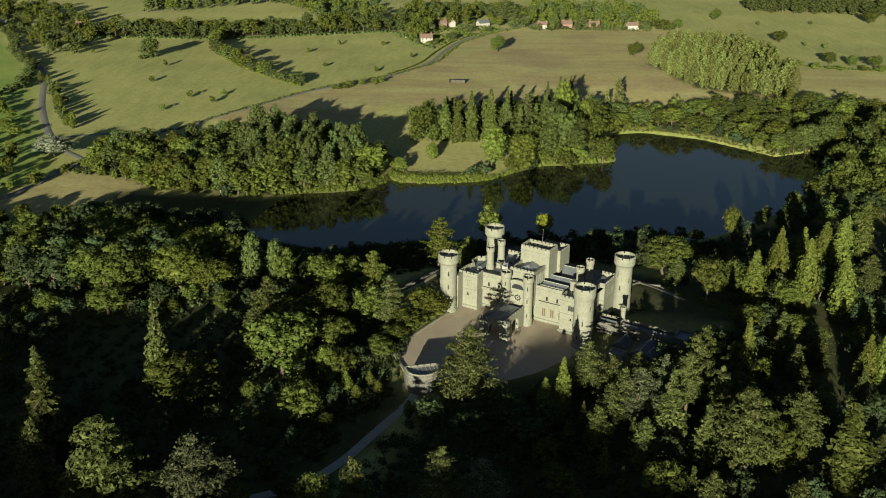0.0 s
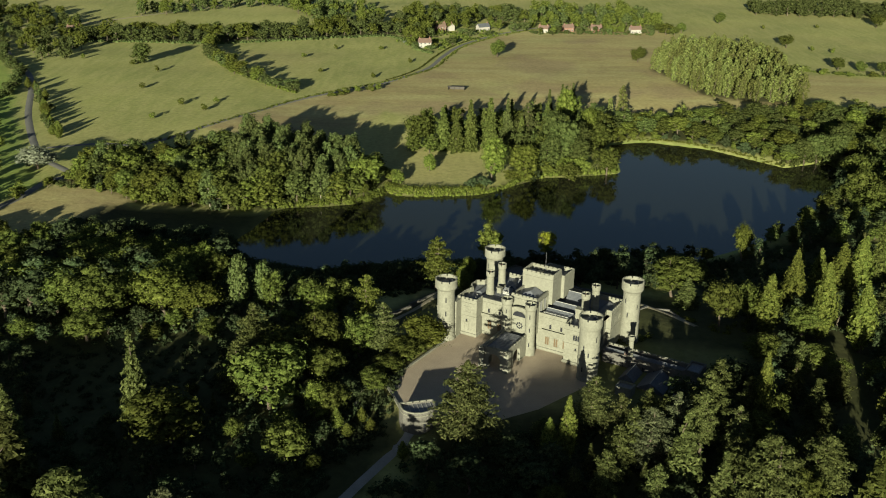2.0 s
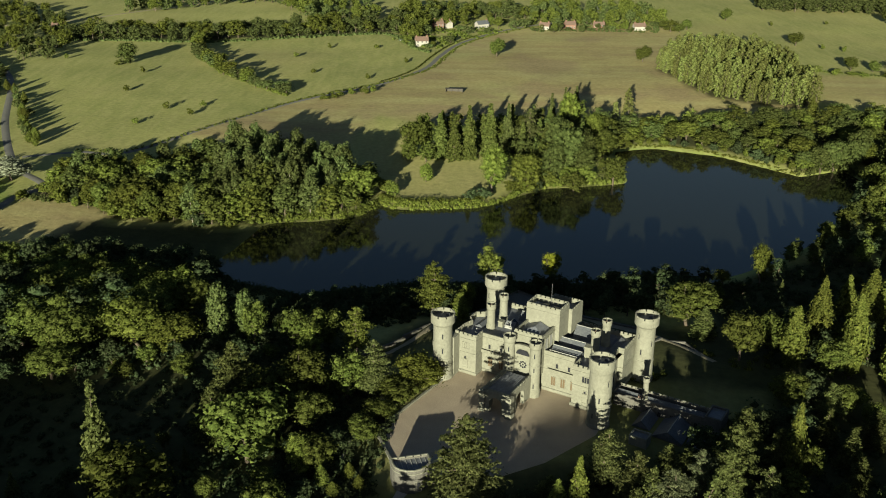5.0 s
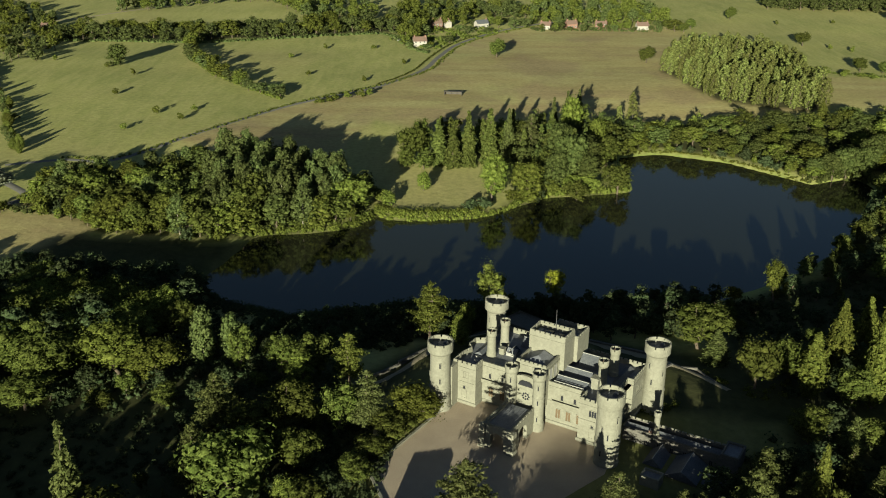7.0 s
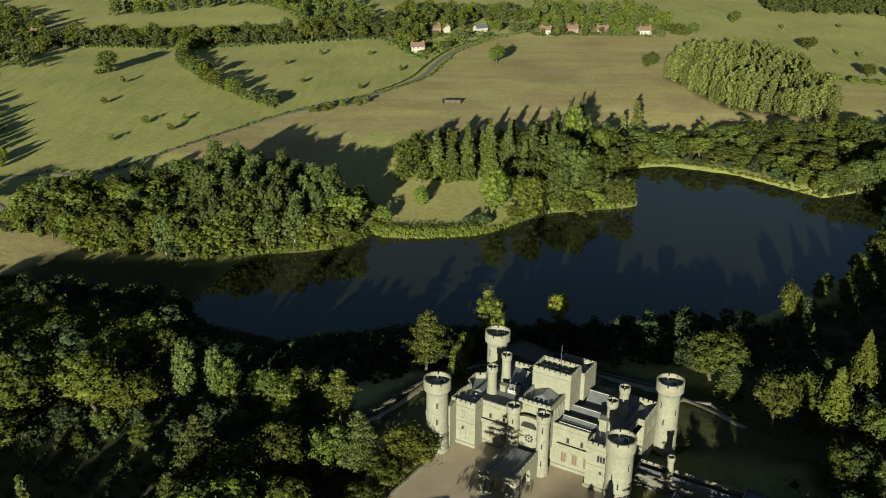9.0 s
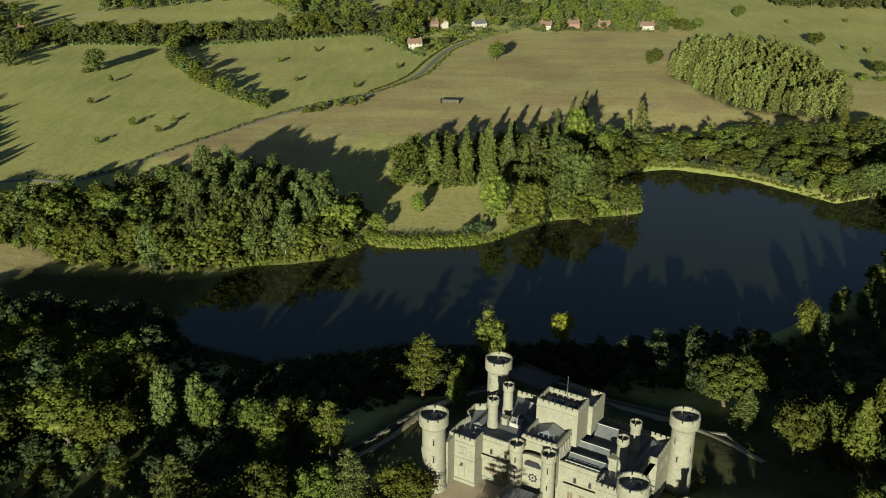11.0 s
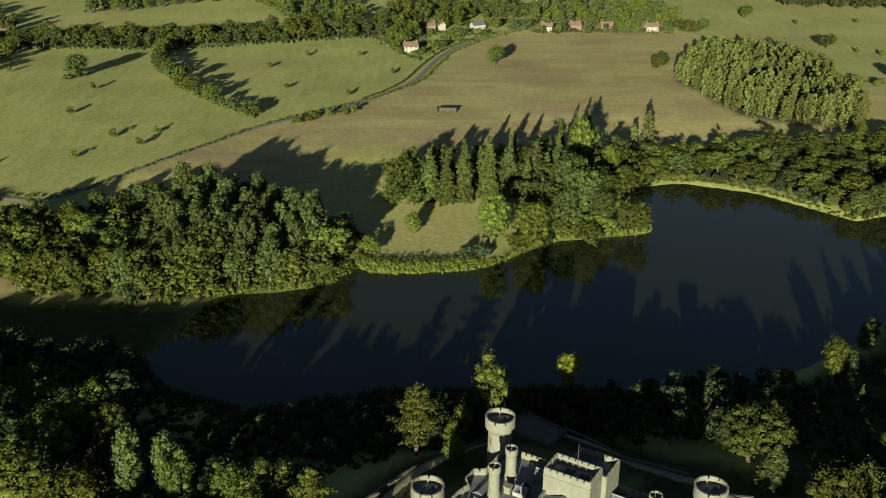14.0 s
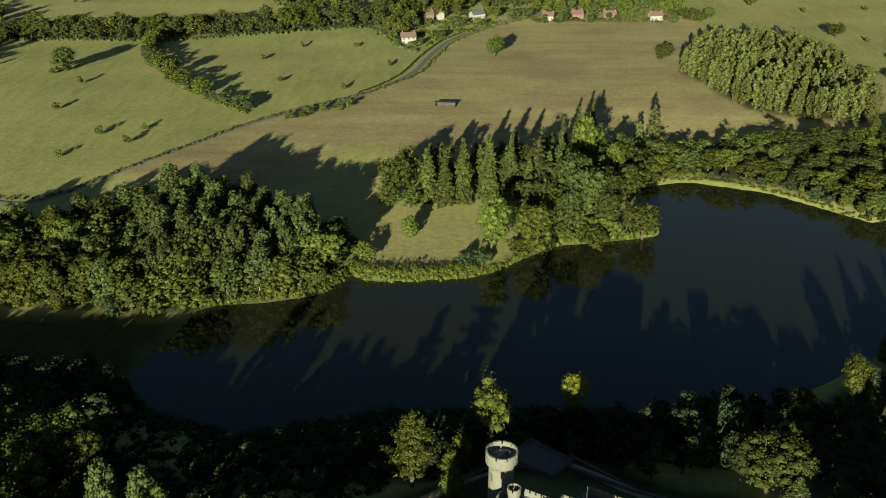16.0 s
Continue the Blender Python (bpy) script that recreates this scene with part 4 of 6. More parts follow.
low_wall("yard_wall", [(-11.5, 250.5), (-17.2, 266.0), (-6.5, 283.0), (4.0, 299.5)], 0.55, "low sunlit stone parapet along the gravel yard", base=YARD_Z)
low_wall("garden_wall", [(-26, 254), (-24.5, 262), (-18, 274)], 0.9, "pale garden retaining wall beside a path")
low_wall("garden_wall", [(68, 316), (72, 322), (77, 326), (85, 325), (89, 317)], 0.4, "curved stone balustrade of the garden steps", STONE_DARK)
low_wall("garden_wall", [(36, 352), (53, 341), (70, 333)], 0.7, "stone parapet along the terrace walk", STONE_DARK)
BASTION = [(23, 354), (34, 345), (40, 352), (30, 361)]
bast = tagged(part("bastion", slab(BASTION, -22.0, at(32, 350) + 0.9), STONE_DARK, None), "paved stone bastion projecting from the terrace", "terrace")
part("parapet", band(BASTION, at(32, 350) + 0.9, 0.7, 0.25), STONE_DARK, bast)
low_wall("terrace_wall", [(-26, 315), (-12, 328), (0, 340), (28, 362), (40, 358), (52, 347)], 0.8, "long stone balustrade wall of the lower terrace", STONE_DARK)

# ---- trees ----
def sprays(name, centres, radii, count, size, mat, rng, flat=0.0, rise=0.35, shell=0.72, along=None, inner=0.95, soft=0.35):
    """Foliage: round each clump's centre many small leaf sprays, facing outwards. flat: how far they lie level; along: a way in which they are drawn out."""
    count = max(8, round(count * 0.8))
    centres, radii = np.asarray(centres, float), np.asarray(radii, float)
    if radii.ndim == 1:
        radii = np.stack([radii] * 3, -1)
    n = len(centres) * count
    c, r = np.repeat(centres, count, 0), np.repeat(radii, count, 0)
    d = rng.normal(size=(n, 3))
    d[:, 2] += rise
    d /= np.linalg.norm(d, axis=1)[:, None]
    lean = np.repeat(rng.normal(size=(len(centres), 3)), count, 0)
    lean /= np.linalg.norm(lean, axis=1)[:, None]
    bulge = 1 + 0.3 * (d * lean).sum(1, keepdims=True) + 0.22 * np.sin(4.2 * (d * lean[:, [1, 2, 0]]).sum(1, keepdims=True) + 5 * lean[:, :1])
    p = c + d * r * bulge * rng.uniform(shell, 1.1, (n, 1))
    nrm = d / np.maximum(r, 0.2)
    nrm /= np.linalg.norm(nrm, axis=1)[:, None]
    whole = c - np.array([0, 0, centres[:, 2].mean()])
    whole = whole / (np.linalg.norm(whole, axis=1)[:, None] + 0.5) * soft
    nrm = (nrm + whole) * (1 - flat) + np.array([0, 0, 1.0]) * flat + rng.normal(size=(n, 3)) * 0.4
    nrm /= np.linalg.norm(nrm, axis=1)[:, None]
    ref = rng.normal(size=(n, 3))
    if along is not None:
        ref = ref * 0.45 + np.repeat(np.asarray(along, float), count, 0)
    a = np.cross(nrm, ref)
    a /= np.linalg.norm(a, axis=1)[:, None] + 1e-9
    b = np.cross(nrm, a)
    s = size * rng.uniform(0.6, 1.25, (n, 1))
    tall = 1.0 if along is None else 1.7
    v = np.stack([p - a * s * 0.5 - b * s * 0.3 * tall, p + a * s * 0.5 - b * s * 0.3 * tall, p + b * s * 0.62 * tall], 1).reshape(-1, 3)
    k = len(centres)
    axes = np.array([(1, 0, 0), (0, 1, 0), (-1, 0, 0), (0, -1, 0), (0, 0, 1), (0, 0, -1)], float)
    heart = centres[:, None, :] + axes[None] * radii[:, None, :] * (shell * inner) * rng.uniform(0.75, 1.15, (k, 6, 1))
    tri = np.array([(0, 1, 4), (1, 2, 4), (2, 3, 4), (3, 0, 4), (1, 0, 5), (2, 1, 5), (3, 2, 5), (0, 3, 5)])
    loops = np.concatenate([np.arange(len(v)), (len(v) + np.arange(k)[:, None, None] * 6 + tri[None]).ravel()])
    v = np.concatenate([v, heart.reshape(-1, 3)])
    n += 8 * k
    me = bpy.data.meshes.new(name)
    me.vertices.add(len(v))
    me.vertices.foreach_set("co", v.ravel())
    me.loops.add(3 * n)
    me.loops.foreach_set("vertex_index", loops)
    me.polygons.add(n)
    me.polygons.foreach_set("loop_start", np.arange(0, 3 * n, 3))
    me.polygons.foreach_set("loop_total", np.full(n, 3))
    me.materials.append(mat)
    me.update()
    me.validate()
    return me


def wood(name, limbs, mat, sides=6):
    """Trunk and limbs as tapered tubes. Each limb: points and radii."""
    v, f = [], []
    for pts, rad in limbs:
        start = len(v)
        for i, (q, r) in enumerate(zip(pts, rad)):
            d = (Vector(pts[min(i + 1, len(pts) - 1)]) - Vector(pts[max(i - 1, 0)])).normalized()
            s = d.orthogonal().normalized()
            t = d.cross(s)
            for k in range(sides):
                a = 2 * math.pi * k / sides
                v.append(tuple(Vector(q) + (s * math.cos(a) + t * math.sin(a)) * r))
        for i in range(len(pts) - 1):
            for k in range(sides):
                f.append((start + i * sides + k, start + i * sides + (k + 1) % sides, start + (i + 1) * sides + (k + 1) % sides, start + (i + 1) * sides + k))
    return mesh_of(name, v, f, mat, True)


def limb(a, b, r0, r1, rng, n=4, sag=0.0):
    a, b = Vector(a), Vector(b)
    pts, rad = [], []
    for i in range(n + 1):
        t = i / n
        q = a.lerp(b, t) + Vector(rng.normal(size=3)) * (b - a).length * 0.03 * (0 < i < n)
        q.z -= sag * math.sin(math.pi * t)
        pts.append(q)
        rad.append(r0 + (r1 - r0) * t)
    return pts, rad


def spread_points(n, make, least, rng, tries=40):
    got = []
    for _ in range(n * tries):
        p = make()
        if all((p[0] - q[0]) ** 2 + (p[1] - q[1]) ** 2 + (p[2] - q[2]) ** 2 > least * least for q in got):
            got.append(p)
            if len(got) == n:
                break
    return np.array(got)


# every kind is shaped at 20 m high; radius about r
def broadleaf(seed, r, mat, clumps=46, count=52, size=0.95, low=0.2, bark=BARK, arms=7, sides=6, base=9.0):
    rng = np.random.default_rng(seed)
    lobes = [(rng.uniform(-0.4, 0.4) * r, rng.uniform(-0.4, 0.4) * r, rng.uniform(base, 13.5), rng.uniform(0.55, 0.8) * r, rng.uniform(4.5, 6.5)) for _ in range(4)]

    def make():
        x, y, z, rr, hh = lobes[rng.integers(4)]
        d = rng.normal(size=3)
        d[2] = d[2] * 0.8 + 0.25
        d /= np.linalg.norm(d)
        k = rng.uniform(0.72, 1.0)
        return (x + d[0] * rr * k, y + d[1] * rr * k, max(20 * low, min(18.6, z + d[2] * hh * k)))
    c = spread_points(clumps, make, r * 0.26, rng)
    rad = rng.uniform(0.22, 0.46, len(c)) * r
    crown = sprays("crown", c, np.stack([rad, rad, rad * 0.78], -1), count, size, mat, rng)
    limbs = [limb((0, 0, -1), (rng.normal() * 0.4, rng.normal() * 0.4, 11), 0.55, 0.22, rng)]
    for q in c[rng.permutation(len(c))[:arms]]:
        limbs.append(limb((0, 0, rng.uniform(3.5, 8)), q, 0.24, 0.06, rng, 3))
    return wood("trunk", limbs, bark, sides), crown


def fir(seed, r, mat, layers=17, size=0.85, low=0.1, count=30, power=0.85, droop=0.18, bark=BARK):
    rng = np.random.default_rng(seed)
    cs, rs, al = [], [], []
    for i in range(layers):
        t = i / (layers - 1)
        z = 20 * (low + (0.985 - low) * t)
        reach = r * max(0.05, (1 - t) ** power) * rng.uniform(0.82, 1.12)
        n = max(3, int(9 - 6 * t))
        a0 = rng.uniform(0, 6.28)
        for k in range(n):
            a = a0 + 6.283 * k / n + rng.normal() * 0.25
            length = reach * rng.uniform(0.75, 1.15)
            for s in ((0.45, 0.85) if length > 1.4 else (0.6,)):
                w = length * (0.34 if len(cs) % 2 else 0.28) + 0.35
                cs.append((math.cos(a) * length * s, math.sin(a) * length * s, z - droop * length * s * s + rng.normal() * 0.15))
                rs.append((w, w, 0.3 + 0.13 * length))
                al.append((math.cos(a), math.sin(a), -0.3))
    cs.append((0, 0, 19.5))
    rs.append((0.3, 0.3, 0.9))
    al.append((0, 0, 1))
    crown = sprays("crown", cs, rs, count, size, mat, rng, 0.12, 0.4, 0.35, al)
    return wood("trunk", [limb((0, 0, -1), (0, 0, 19), 0.5, 0.06, rng, 6)], bark), crown


def column(seed, r, mat, clumps=58, count=42, size=0.75, low=0.06, belly=0.35):
    """Cypress and other close upright trees: a spindle of upright sprays."""
    rng = np.random.default_rng(seed)
    cs, rs, al = [], [], []
    for i in range(clumps):
        t = (i + 0.5) / clumps
        z = 20 * (low + (0.96 - low) * t)
        prof = min(1.0, (t / belly) ** 0.45) if t < belly else max(0.06, 1 - ((t - belly) / (1 - belly)) ** 1.5)
        a = i * 2.4 + rng.normal() * 0.3
        q = r * prof * 0.62
        cs.append((math.cos(a) * q, math.sin(a) * q, z))
        w = max(0.35, r * prof * rng.uniform(0.42, 0.62))
        rs.append((w, w, w * 1.7 + 0.4))
        al.append((0, 0, 1))
    crown = sprays("crown", cs, rs, count, size, mat, rng, 0.0, 0.2, 0.7, al)
    return wood("trunk", [limb((0, 0, -1), (0, 0, 17), 0.4, 0.05, rng, 5)], BARK), crown


def cedar(seed, r, mat, tiers=10, count=78, size=0.7, low=0.12, bark=BARK, thin=0.05, bow=0.9, limbs_seen=1):
    """Level tiers of needles on long limbs, broad at the base and drawn in to a blunt top."""
    rng = np.random.default_rng(seed)
    cs, rs, al, limbs = [], [], [], [limb((0, 0, -1), (rng.normal() * 0.4, rng.normal() * 0.4, 18.5), 0.65, 0.1, rng, 6)]
    for i in range(tiers):
        t = (i + 0.5) / tiers
        level = 20 * (low + (0.97 - low) * t ** 0.92)
        edge = r * max(0.12, (1 - t ** 2.0) ** bow) * (0.82 + 0.18 * min(1, t * 4))
        n = max(3, int(round(9 - 5 * t)))
        start = rng.uniform(0, 6.283)
        for j in range(n):
            a = start + 6.283 * j / n + rng.normal() * 0.2
            reach = edge * rng.choice((0.62, 0.8, 0.95, 1.08)) * rng.uniform(0.92, 1.06)
            z = level + rng.normal() * 0.38
            steps = max(1, int(round(reach / (r * 0.27))))
            for k in range(steps):
                q = reach * (k + 0.62) / steps
                w = max(0.5, reach / steps * rng.uniform(0.62, 0.85), 0.36 * edge * (k + 0.8) / steps * rng.uniform(0.75, 1.05))
                turn = a + rng.normal() * 0.12
                cs.append((math.cos(turn) * q, math.sin(turn) * q, z + 0.05 * q - 0.016 * q * q + rng.normal() * 0.12))
                rs.append((w, w * rng.uniform(0.85, 1.1), r * thin * rng.uniform(0.75, 1.35)))
                al.append((math.cos(turn), math.sin(turn), -0.1))
            if limbs_seen and j % 3 == 0:
                limbs.append(limb((0, 0, max(2.0, z - 1.2)), cs[-1], 0.15, 0.03, rng, 3))
    cs.append((0, 0, 18.8))
    rs.append((0.8, 0.8, 0.9))
    al.append((0, 0, 1))
    crown = sprays("crown", cs, rs, count, size, mat, rng, 0.18, 0.45, 0.45, al, 0.55)
    return wood("trunk", limbs, bark), crown


def poplar(seed, r, mat, clumps=40, count=46, size=0.85, bark=BARK_PALE, low=0.04):
    rng = np.random.default_rng(seed)
    cs, rs, limbs = [], [], [limb((0, 0, -1), (0, 0, 18), 0.24, 0.05, rng, 5)]
    for i in range(clumps):
        t = (i + 0.5) / clumps
        z = 20 * (low + (0.95 - low) * t)
        prof = math.sin(math.pi * (0.18 + 0.75 * t)) ** 0.7
        a = i * 2.4 + rng.normal() * 0.5
        q = r * prof * rng.uniform(0.4, 0.85)
        cs.append((math.cos(a) * q, math.sin(a) * q, z))
        w = r * rng.uniform(0.28, 0.45) * (0.5 + 0.5 * prof)
        rs.append((w, w, w * 1.35))
        if i % 12 == 0:
            limbs.append(limb((0, 0, max(2, z - 3)), cs[-1], 0.12, 0.03, rng, 2))
    crown = sprays("crown", cs, rs, count, size, mat, rng, 0.0, 0.3)
    return wood("trunk", limbs, bark, 5), crown


KINDS = {
    "oak_tree": [broadleaf(s, 6.6, LEAF_OAK, 58, 74, 0.6, 0.08, base=7.0) for s in (1, 2, 3)],
    "lime_tree": [broadleaf(s, 6.0, LEAF_LIME, 58, 78, 0.56, 0.08, base=7.0) for s in (11, 12)],
    "yellow_tree": [broadleaf(s, 5.5, LEAF_YELLOW, 42, 70, 0.56) for s in (15,)],
    "beech_tree": [broadleaf(s, 6.4, LEAF_SHADED, 40, 34, 0.86) for s in (21, 22)],
    "silver_tree": [broadleaf(s, 6.0, LEAF_SILVER, 60, 60, 0.75, 0.04, base=6.0) for s in (25,)],
    "fir_tree": [fir(s, 4.4, LEAF_FIR, 19, 0.72, 0.06, 20) for s in (31, 32)],
    "redwood_tree": [fir(s, 3.6, LEAF_REDWOOD, 20, 0.85, 0.05, 19, 0.6, 0.35) for s in (35, 36)],
    "cypress_tree": [column(s, 2.6, LEAF_CYPRESS, 60, 52, 0.56) for s in (41, 42)],
    "cedar_tree": [cedar(s, 7.6, LEAF_CEDAR, 9, 70, 0.5, 0.12, BARK, 0.038) for s in (51, 52, 53)],
    "blue_cedar_tree": [cedar(s, 7.6, LEAF_BLUE, 9, 74, 0.48, 0.12, BARK, 0.038) for s in (54, 59)],
    "terrace_cedar": [cedar(s, 6.6, LEAF_CYPRESS, 7, 74, 0.5, 0.3, BARK, 0.05, 0.5) for s in (151, 152)],
    "parkland_pine": [broadleaf(s, 6.0, LEAF_CYPRESS, 40, 84, 0.42, 0.5, BARK, 9, base=13.0) for s in (155,)],
    "pine_tree": [cedar(s, 5.6, LEAF_FIR, 9, 76, 0.46, 0.3, BARK, 0.10, 0.6) for s in (55, 56)],
    "yew_tree": [cedar(s, 6.5, LEAF_FIR, 11, 48, 0.58, 0.05, BARK, 0.075, 0.75, 0) for s in (57, 58)],
    "shore_oak_tree": [broadleaf(s, 6.6, LEAF_OAK, 48, 34, 0.98, 0.05, arms=2, sides=5, base=6.5) for s in (4, 5, 6)],
    "shore_lime_tree": [broadleaf(s, 6.2, LEAF_LIME, 48, 34, 0.98, 0.05, arms=2, sides=5, base=6.5) for s in (13, 14)],
    "shore_beech_tree": [broadleaf(s, 6.4, LEAF_HOLM, 44, 32, 1.0, 0.05, arms=2, sides=5, base=6.5) for s in (23, 24)],
    "shore_poplar_tree": [poplar(s, 4.4, LEAF_ASPEN_AND_HAZE, 48, 44, 0.85, BARK_PALE, 0.12) for s in (64, 65)],
    "poplar_tree": [poplar(s, 2.9, LEAF_POPLAR, 30, 34, 0.8, BARK, 0.02) for s in (61, 62, 63)],
    # far oaks take paler, bluer aspen leaves: distance haze put into the colour
    "far_oak_tree": [broadleaf(s, 6.8, LEAF_ASPEN_AND_HAZE, 28, 26, 1.4, 0.0, arms=1, sides=4, base=4.5) for s in (71, 72, 73)],
    "far_lime_tree": [broadleaf(s, 6.6, LEAF_LIME, 28, 26, 1.4, 0.0, arms=1, sides=4, base=4.5) for s in (75, 76)],
    "round_lime_tree": [broadleaf(s, 6.6, LEAF_BRIGHT, 70, 66, 0.66, 0.1, arms=3, base=6.0) for s in (17, 18)],
    "deep_oak_tree": [broadleaf(s, 6.8, LEAF_HOLM, 64, 46, 0.85, 0.05, arms=3, base=6.0) for s in (9, 10)],
    "park_oak_tree": [broadleaf(s, 6.8, LEAF_OAK, 64, 48, 0.85, 0.07, arms=3, base=6.0) for s in (7, 8)],
    "shrub": [broadleaf(s, 9.0, LEAF_LIME, 24, 34, 2.1, 0.02, arms=1, sides=4, base=5.5) for s in (81, 82)],
    "dark_shrub": [broadleaf(s, 9.0, LEAF_SHADED, 24, 30, 2.2, 0.02, arms=1, sides=4, base=5.5) for s in (85, 86)],
}
WORDS = {
    "oak_tree": ("full-crowned green oak in summer leaf", "tree"),
    "lime_tree": ("light green lime in full leaf", "tree"),
    "yellow_tree": ("yellow-green broadleaf tree catching the sun", "tree"),
    "beech_tree": ("dense beech with shade-darkened leaves", "tree"),
    "silver_tree": ("silver-grey willow with pale leaves", "tree"),
    "fir_tree": ("olive-green fir with drooping branches", "conifer"),
    "redwood_tree": ("tall green conifer with tapering crown", "conifer"),
    "cypress_tree": ("narrow pointed yellow-green cypress", "conifer"),
    "cedar_tree": ("olive-green cedar with level needle tiers", "conifer"),
    "terrace_cedar": ("tall cedar with a spreading crown", "conifer"),
    "parkland_pine": ("old pine with a high crown", "conifer"),
    "pine_tree": ("tall pine with pale bare trunk", "conifer"),
    "yew_tree": ("broad olive-green yew with feathery tiers", "conifer"),
    "poplar_tree": ("slim grey-green poplar with a pale trunk", "tree"),
    "blue_cedar_tree": ("blue-green cedar with level needle tiers", "conifer"),
    "shore_oak_tree": ("round-crowned green oak", "tree"),
    "shore_lime_tree": ("light green lime in full leaf", "tree"),
    "shore_beech_tree": ("dark green beech", "tree"),
    "shore_poplar_tree": ("grey-green aspen with pale stems", "tree"),
    "far_oak_tree": ("oak with haze-paled leaves", "tree"),
    "far_lime_tree": ("distant light green broadleaf tree", "tree"),
    "round_lime_tree": ("rounded bright green lime", "tree"),
    "deep_oak_tree": ("deep green spreading oak", "tree"),
    "park_oak_tree": ("dense round-headed green oak", "tree"),
    "shrub": ("rounded light green shrub", "shrub"),
    "dark_shrub": ("shrub with leaves darkened for shade", "shrub"),
}
NAMES = {"deep_oak_tree": "oak_tree", "terrace_cedar": "cedar_tree", "parkland_pine": "pine_tree", "round_lime_tree": "lime_tree", "park_oak_tree": "oak_tree", "far_oak_tree": "field_oak", "far_lime_tree": "field_lime", "shore_oak_tree": "woodland_oak", "shore_lime_tree": "woodland_lime", "shore_beech_tree": "woodland_beech", "shore_poplar_tree": "aspen_tree", "blue_cedar_tree": "cedar_tree", "dark_shrub": "shrub", "yellow_tree": "maple_tree", "silver_tree": "willow_tree"}
dice = random.Random(7)
planted = []


def plant(kind, x, y, high, wide=1.0, where="", group="", sink=0.0):
    """One tree of a kind at a place, of that height; wide: its breadth against the usual."""
    trunk, crown = KINDS[kind][dice.randrange(len(KINDS[kind]))]
    s = high / 20
    m = Matrix.Translation((x, y, at(x, y) - sink)) @ Matrix.Rotation(dice.uniform(0, 6.283), 4, "Z") @ Matrix.Diagonal((s * wide, s * wide, s, 1))
    label, category = WORDS[kind]
    root = empty(NAMES.get(kind, kind), m, label + (" " + where if where else ""), category, group)
    child("trunk", trunk, root)
    child("crown", crown, root)
    planted.append((x, y, 3.2 * s * wide * (0.5 if kind in ("cypress_tree", "poplar_tree") else 1)))
    return root


def copse(poly, kinds, least, high, wide=(0.85, 1.2), where="", group="", avoid=None, seed=1, most=300, one=""):
    """Trees strewn over an outline, no closer than `least`, clear of those that stand already."""
    rng = random.Random(seed)
    xs, ys = [p[0] for p in poly], [p[1] for p in poly]
    got = []
    area = (max(xs) - min(xs)) * (max(ys) - min(ys))
    for _ in range(int(area / least / least * 14)):
        x, y = rng.uniform(min(xs), max(xs)), rng.uniform(min(ys), max(ys))
        if not bool(inside(np.array(x), np.array(y), poly)):
            continue
        if any((x - a) ** 2 + (y - b) ** 2 < least * least for a, b in got):
            continue
        if any((x - a) ** 2 + (y - b) ** 2 < (r + least * 0.45) ** 2 for a, b, r in planted if abs(x - a) < 16 and abs(y - b) < 16):
            continue
        if float(signed(x, y, LAKE)) < 2.0 or (avoid and avoid(x, y)):
            continue
        got.append((x, y))
        if len(got) >= most:
            break
    if one:
        return far_wood(one, [(rng.choice(kinds), x, y, rng.uniform(*high), rng.uniform(*wide)) for x, y in got], where)
    for x, y in got:
        k = rng.choice(kinds)
        plant(k, x, y, high(x, y, rng) if callable(high) else rng.uniform(*high), rng.uniform(*wide), where, group)


def slope(x, y, rng):
    """Heights on the slope above the lake: lower towards the water."""
    return rng.uniform(11, 15) - 7 * float(ramp(y, 322, 350))


def far_wood(name, trees, label):
    """A far wood in which nobody could count the trees: their trunks and crowns in one mesh."""
    verts, faces, picks, mats, start = [], [], [], [], 0
    for kind, x, y, high, wide in trees:
        a, s = dice.uniform(0, 6.283), high / 20
        turn = np.array([[math.cos(a) * s * wide, -math.sin(a) * s * wide, 0], [math.sin(a) * s * wide, math.cos(a) * s * wide, 0], [0, 0, s]])
        for me in KINDS[kind][dice.randrange(len(KINDS[kind]))]:
            v = np.empty(len(me.vertices) * 3)
            me.vertices.foreach_get("co", v)
            verts.append(v.reshape(-1, 3) @ turn.T + (x, y, at(x, y)))
            faces += [tuple(start + i for i in p.vertices) for p in me.polygons]
            m = me.materials[0]
            if m not in mats:
                mats.append(m)
            picks += [mats.index(m)] * len(me.polygons)
            start += len(me.vertices)
    return tagged(new(name, mesh_of(name, np.concatenate(verts), faces, mats, False, picks)), label, "wood", kind="stuff")


def thicket(name, spots, radius, mat, label, seed, count=36, size=0.8, flatness=0.8, lift=0.3):
    """Undergrowth, hedges and reeds that nobody could count: one mass of leaf sprays on the ground."""
    rng = np.random.default_rng(seed)
    cs = np.array([(x, y, at(x, y) + lift) for x, y in spots])
    rad = rng.uniform(0.7, 1.25, len(cs)) * radius
    me = sprays(name, cs, np.stack([rad, rad, rad * flatness], -1), count, size, mat, rng, 0.1, 0.5, soft=0.0)
    return tagged(new(name, me), label, name.replace("_", " "), kind="stuff")


def along(points, step, jitter, seed):
    rng = random.Random(seed)
    out = []
    for q in smooth_line(points, step):
        out.append((q.x + rng.gauss(0, jitter), q.y + rng.gauss(0, jitter)))
    return out


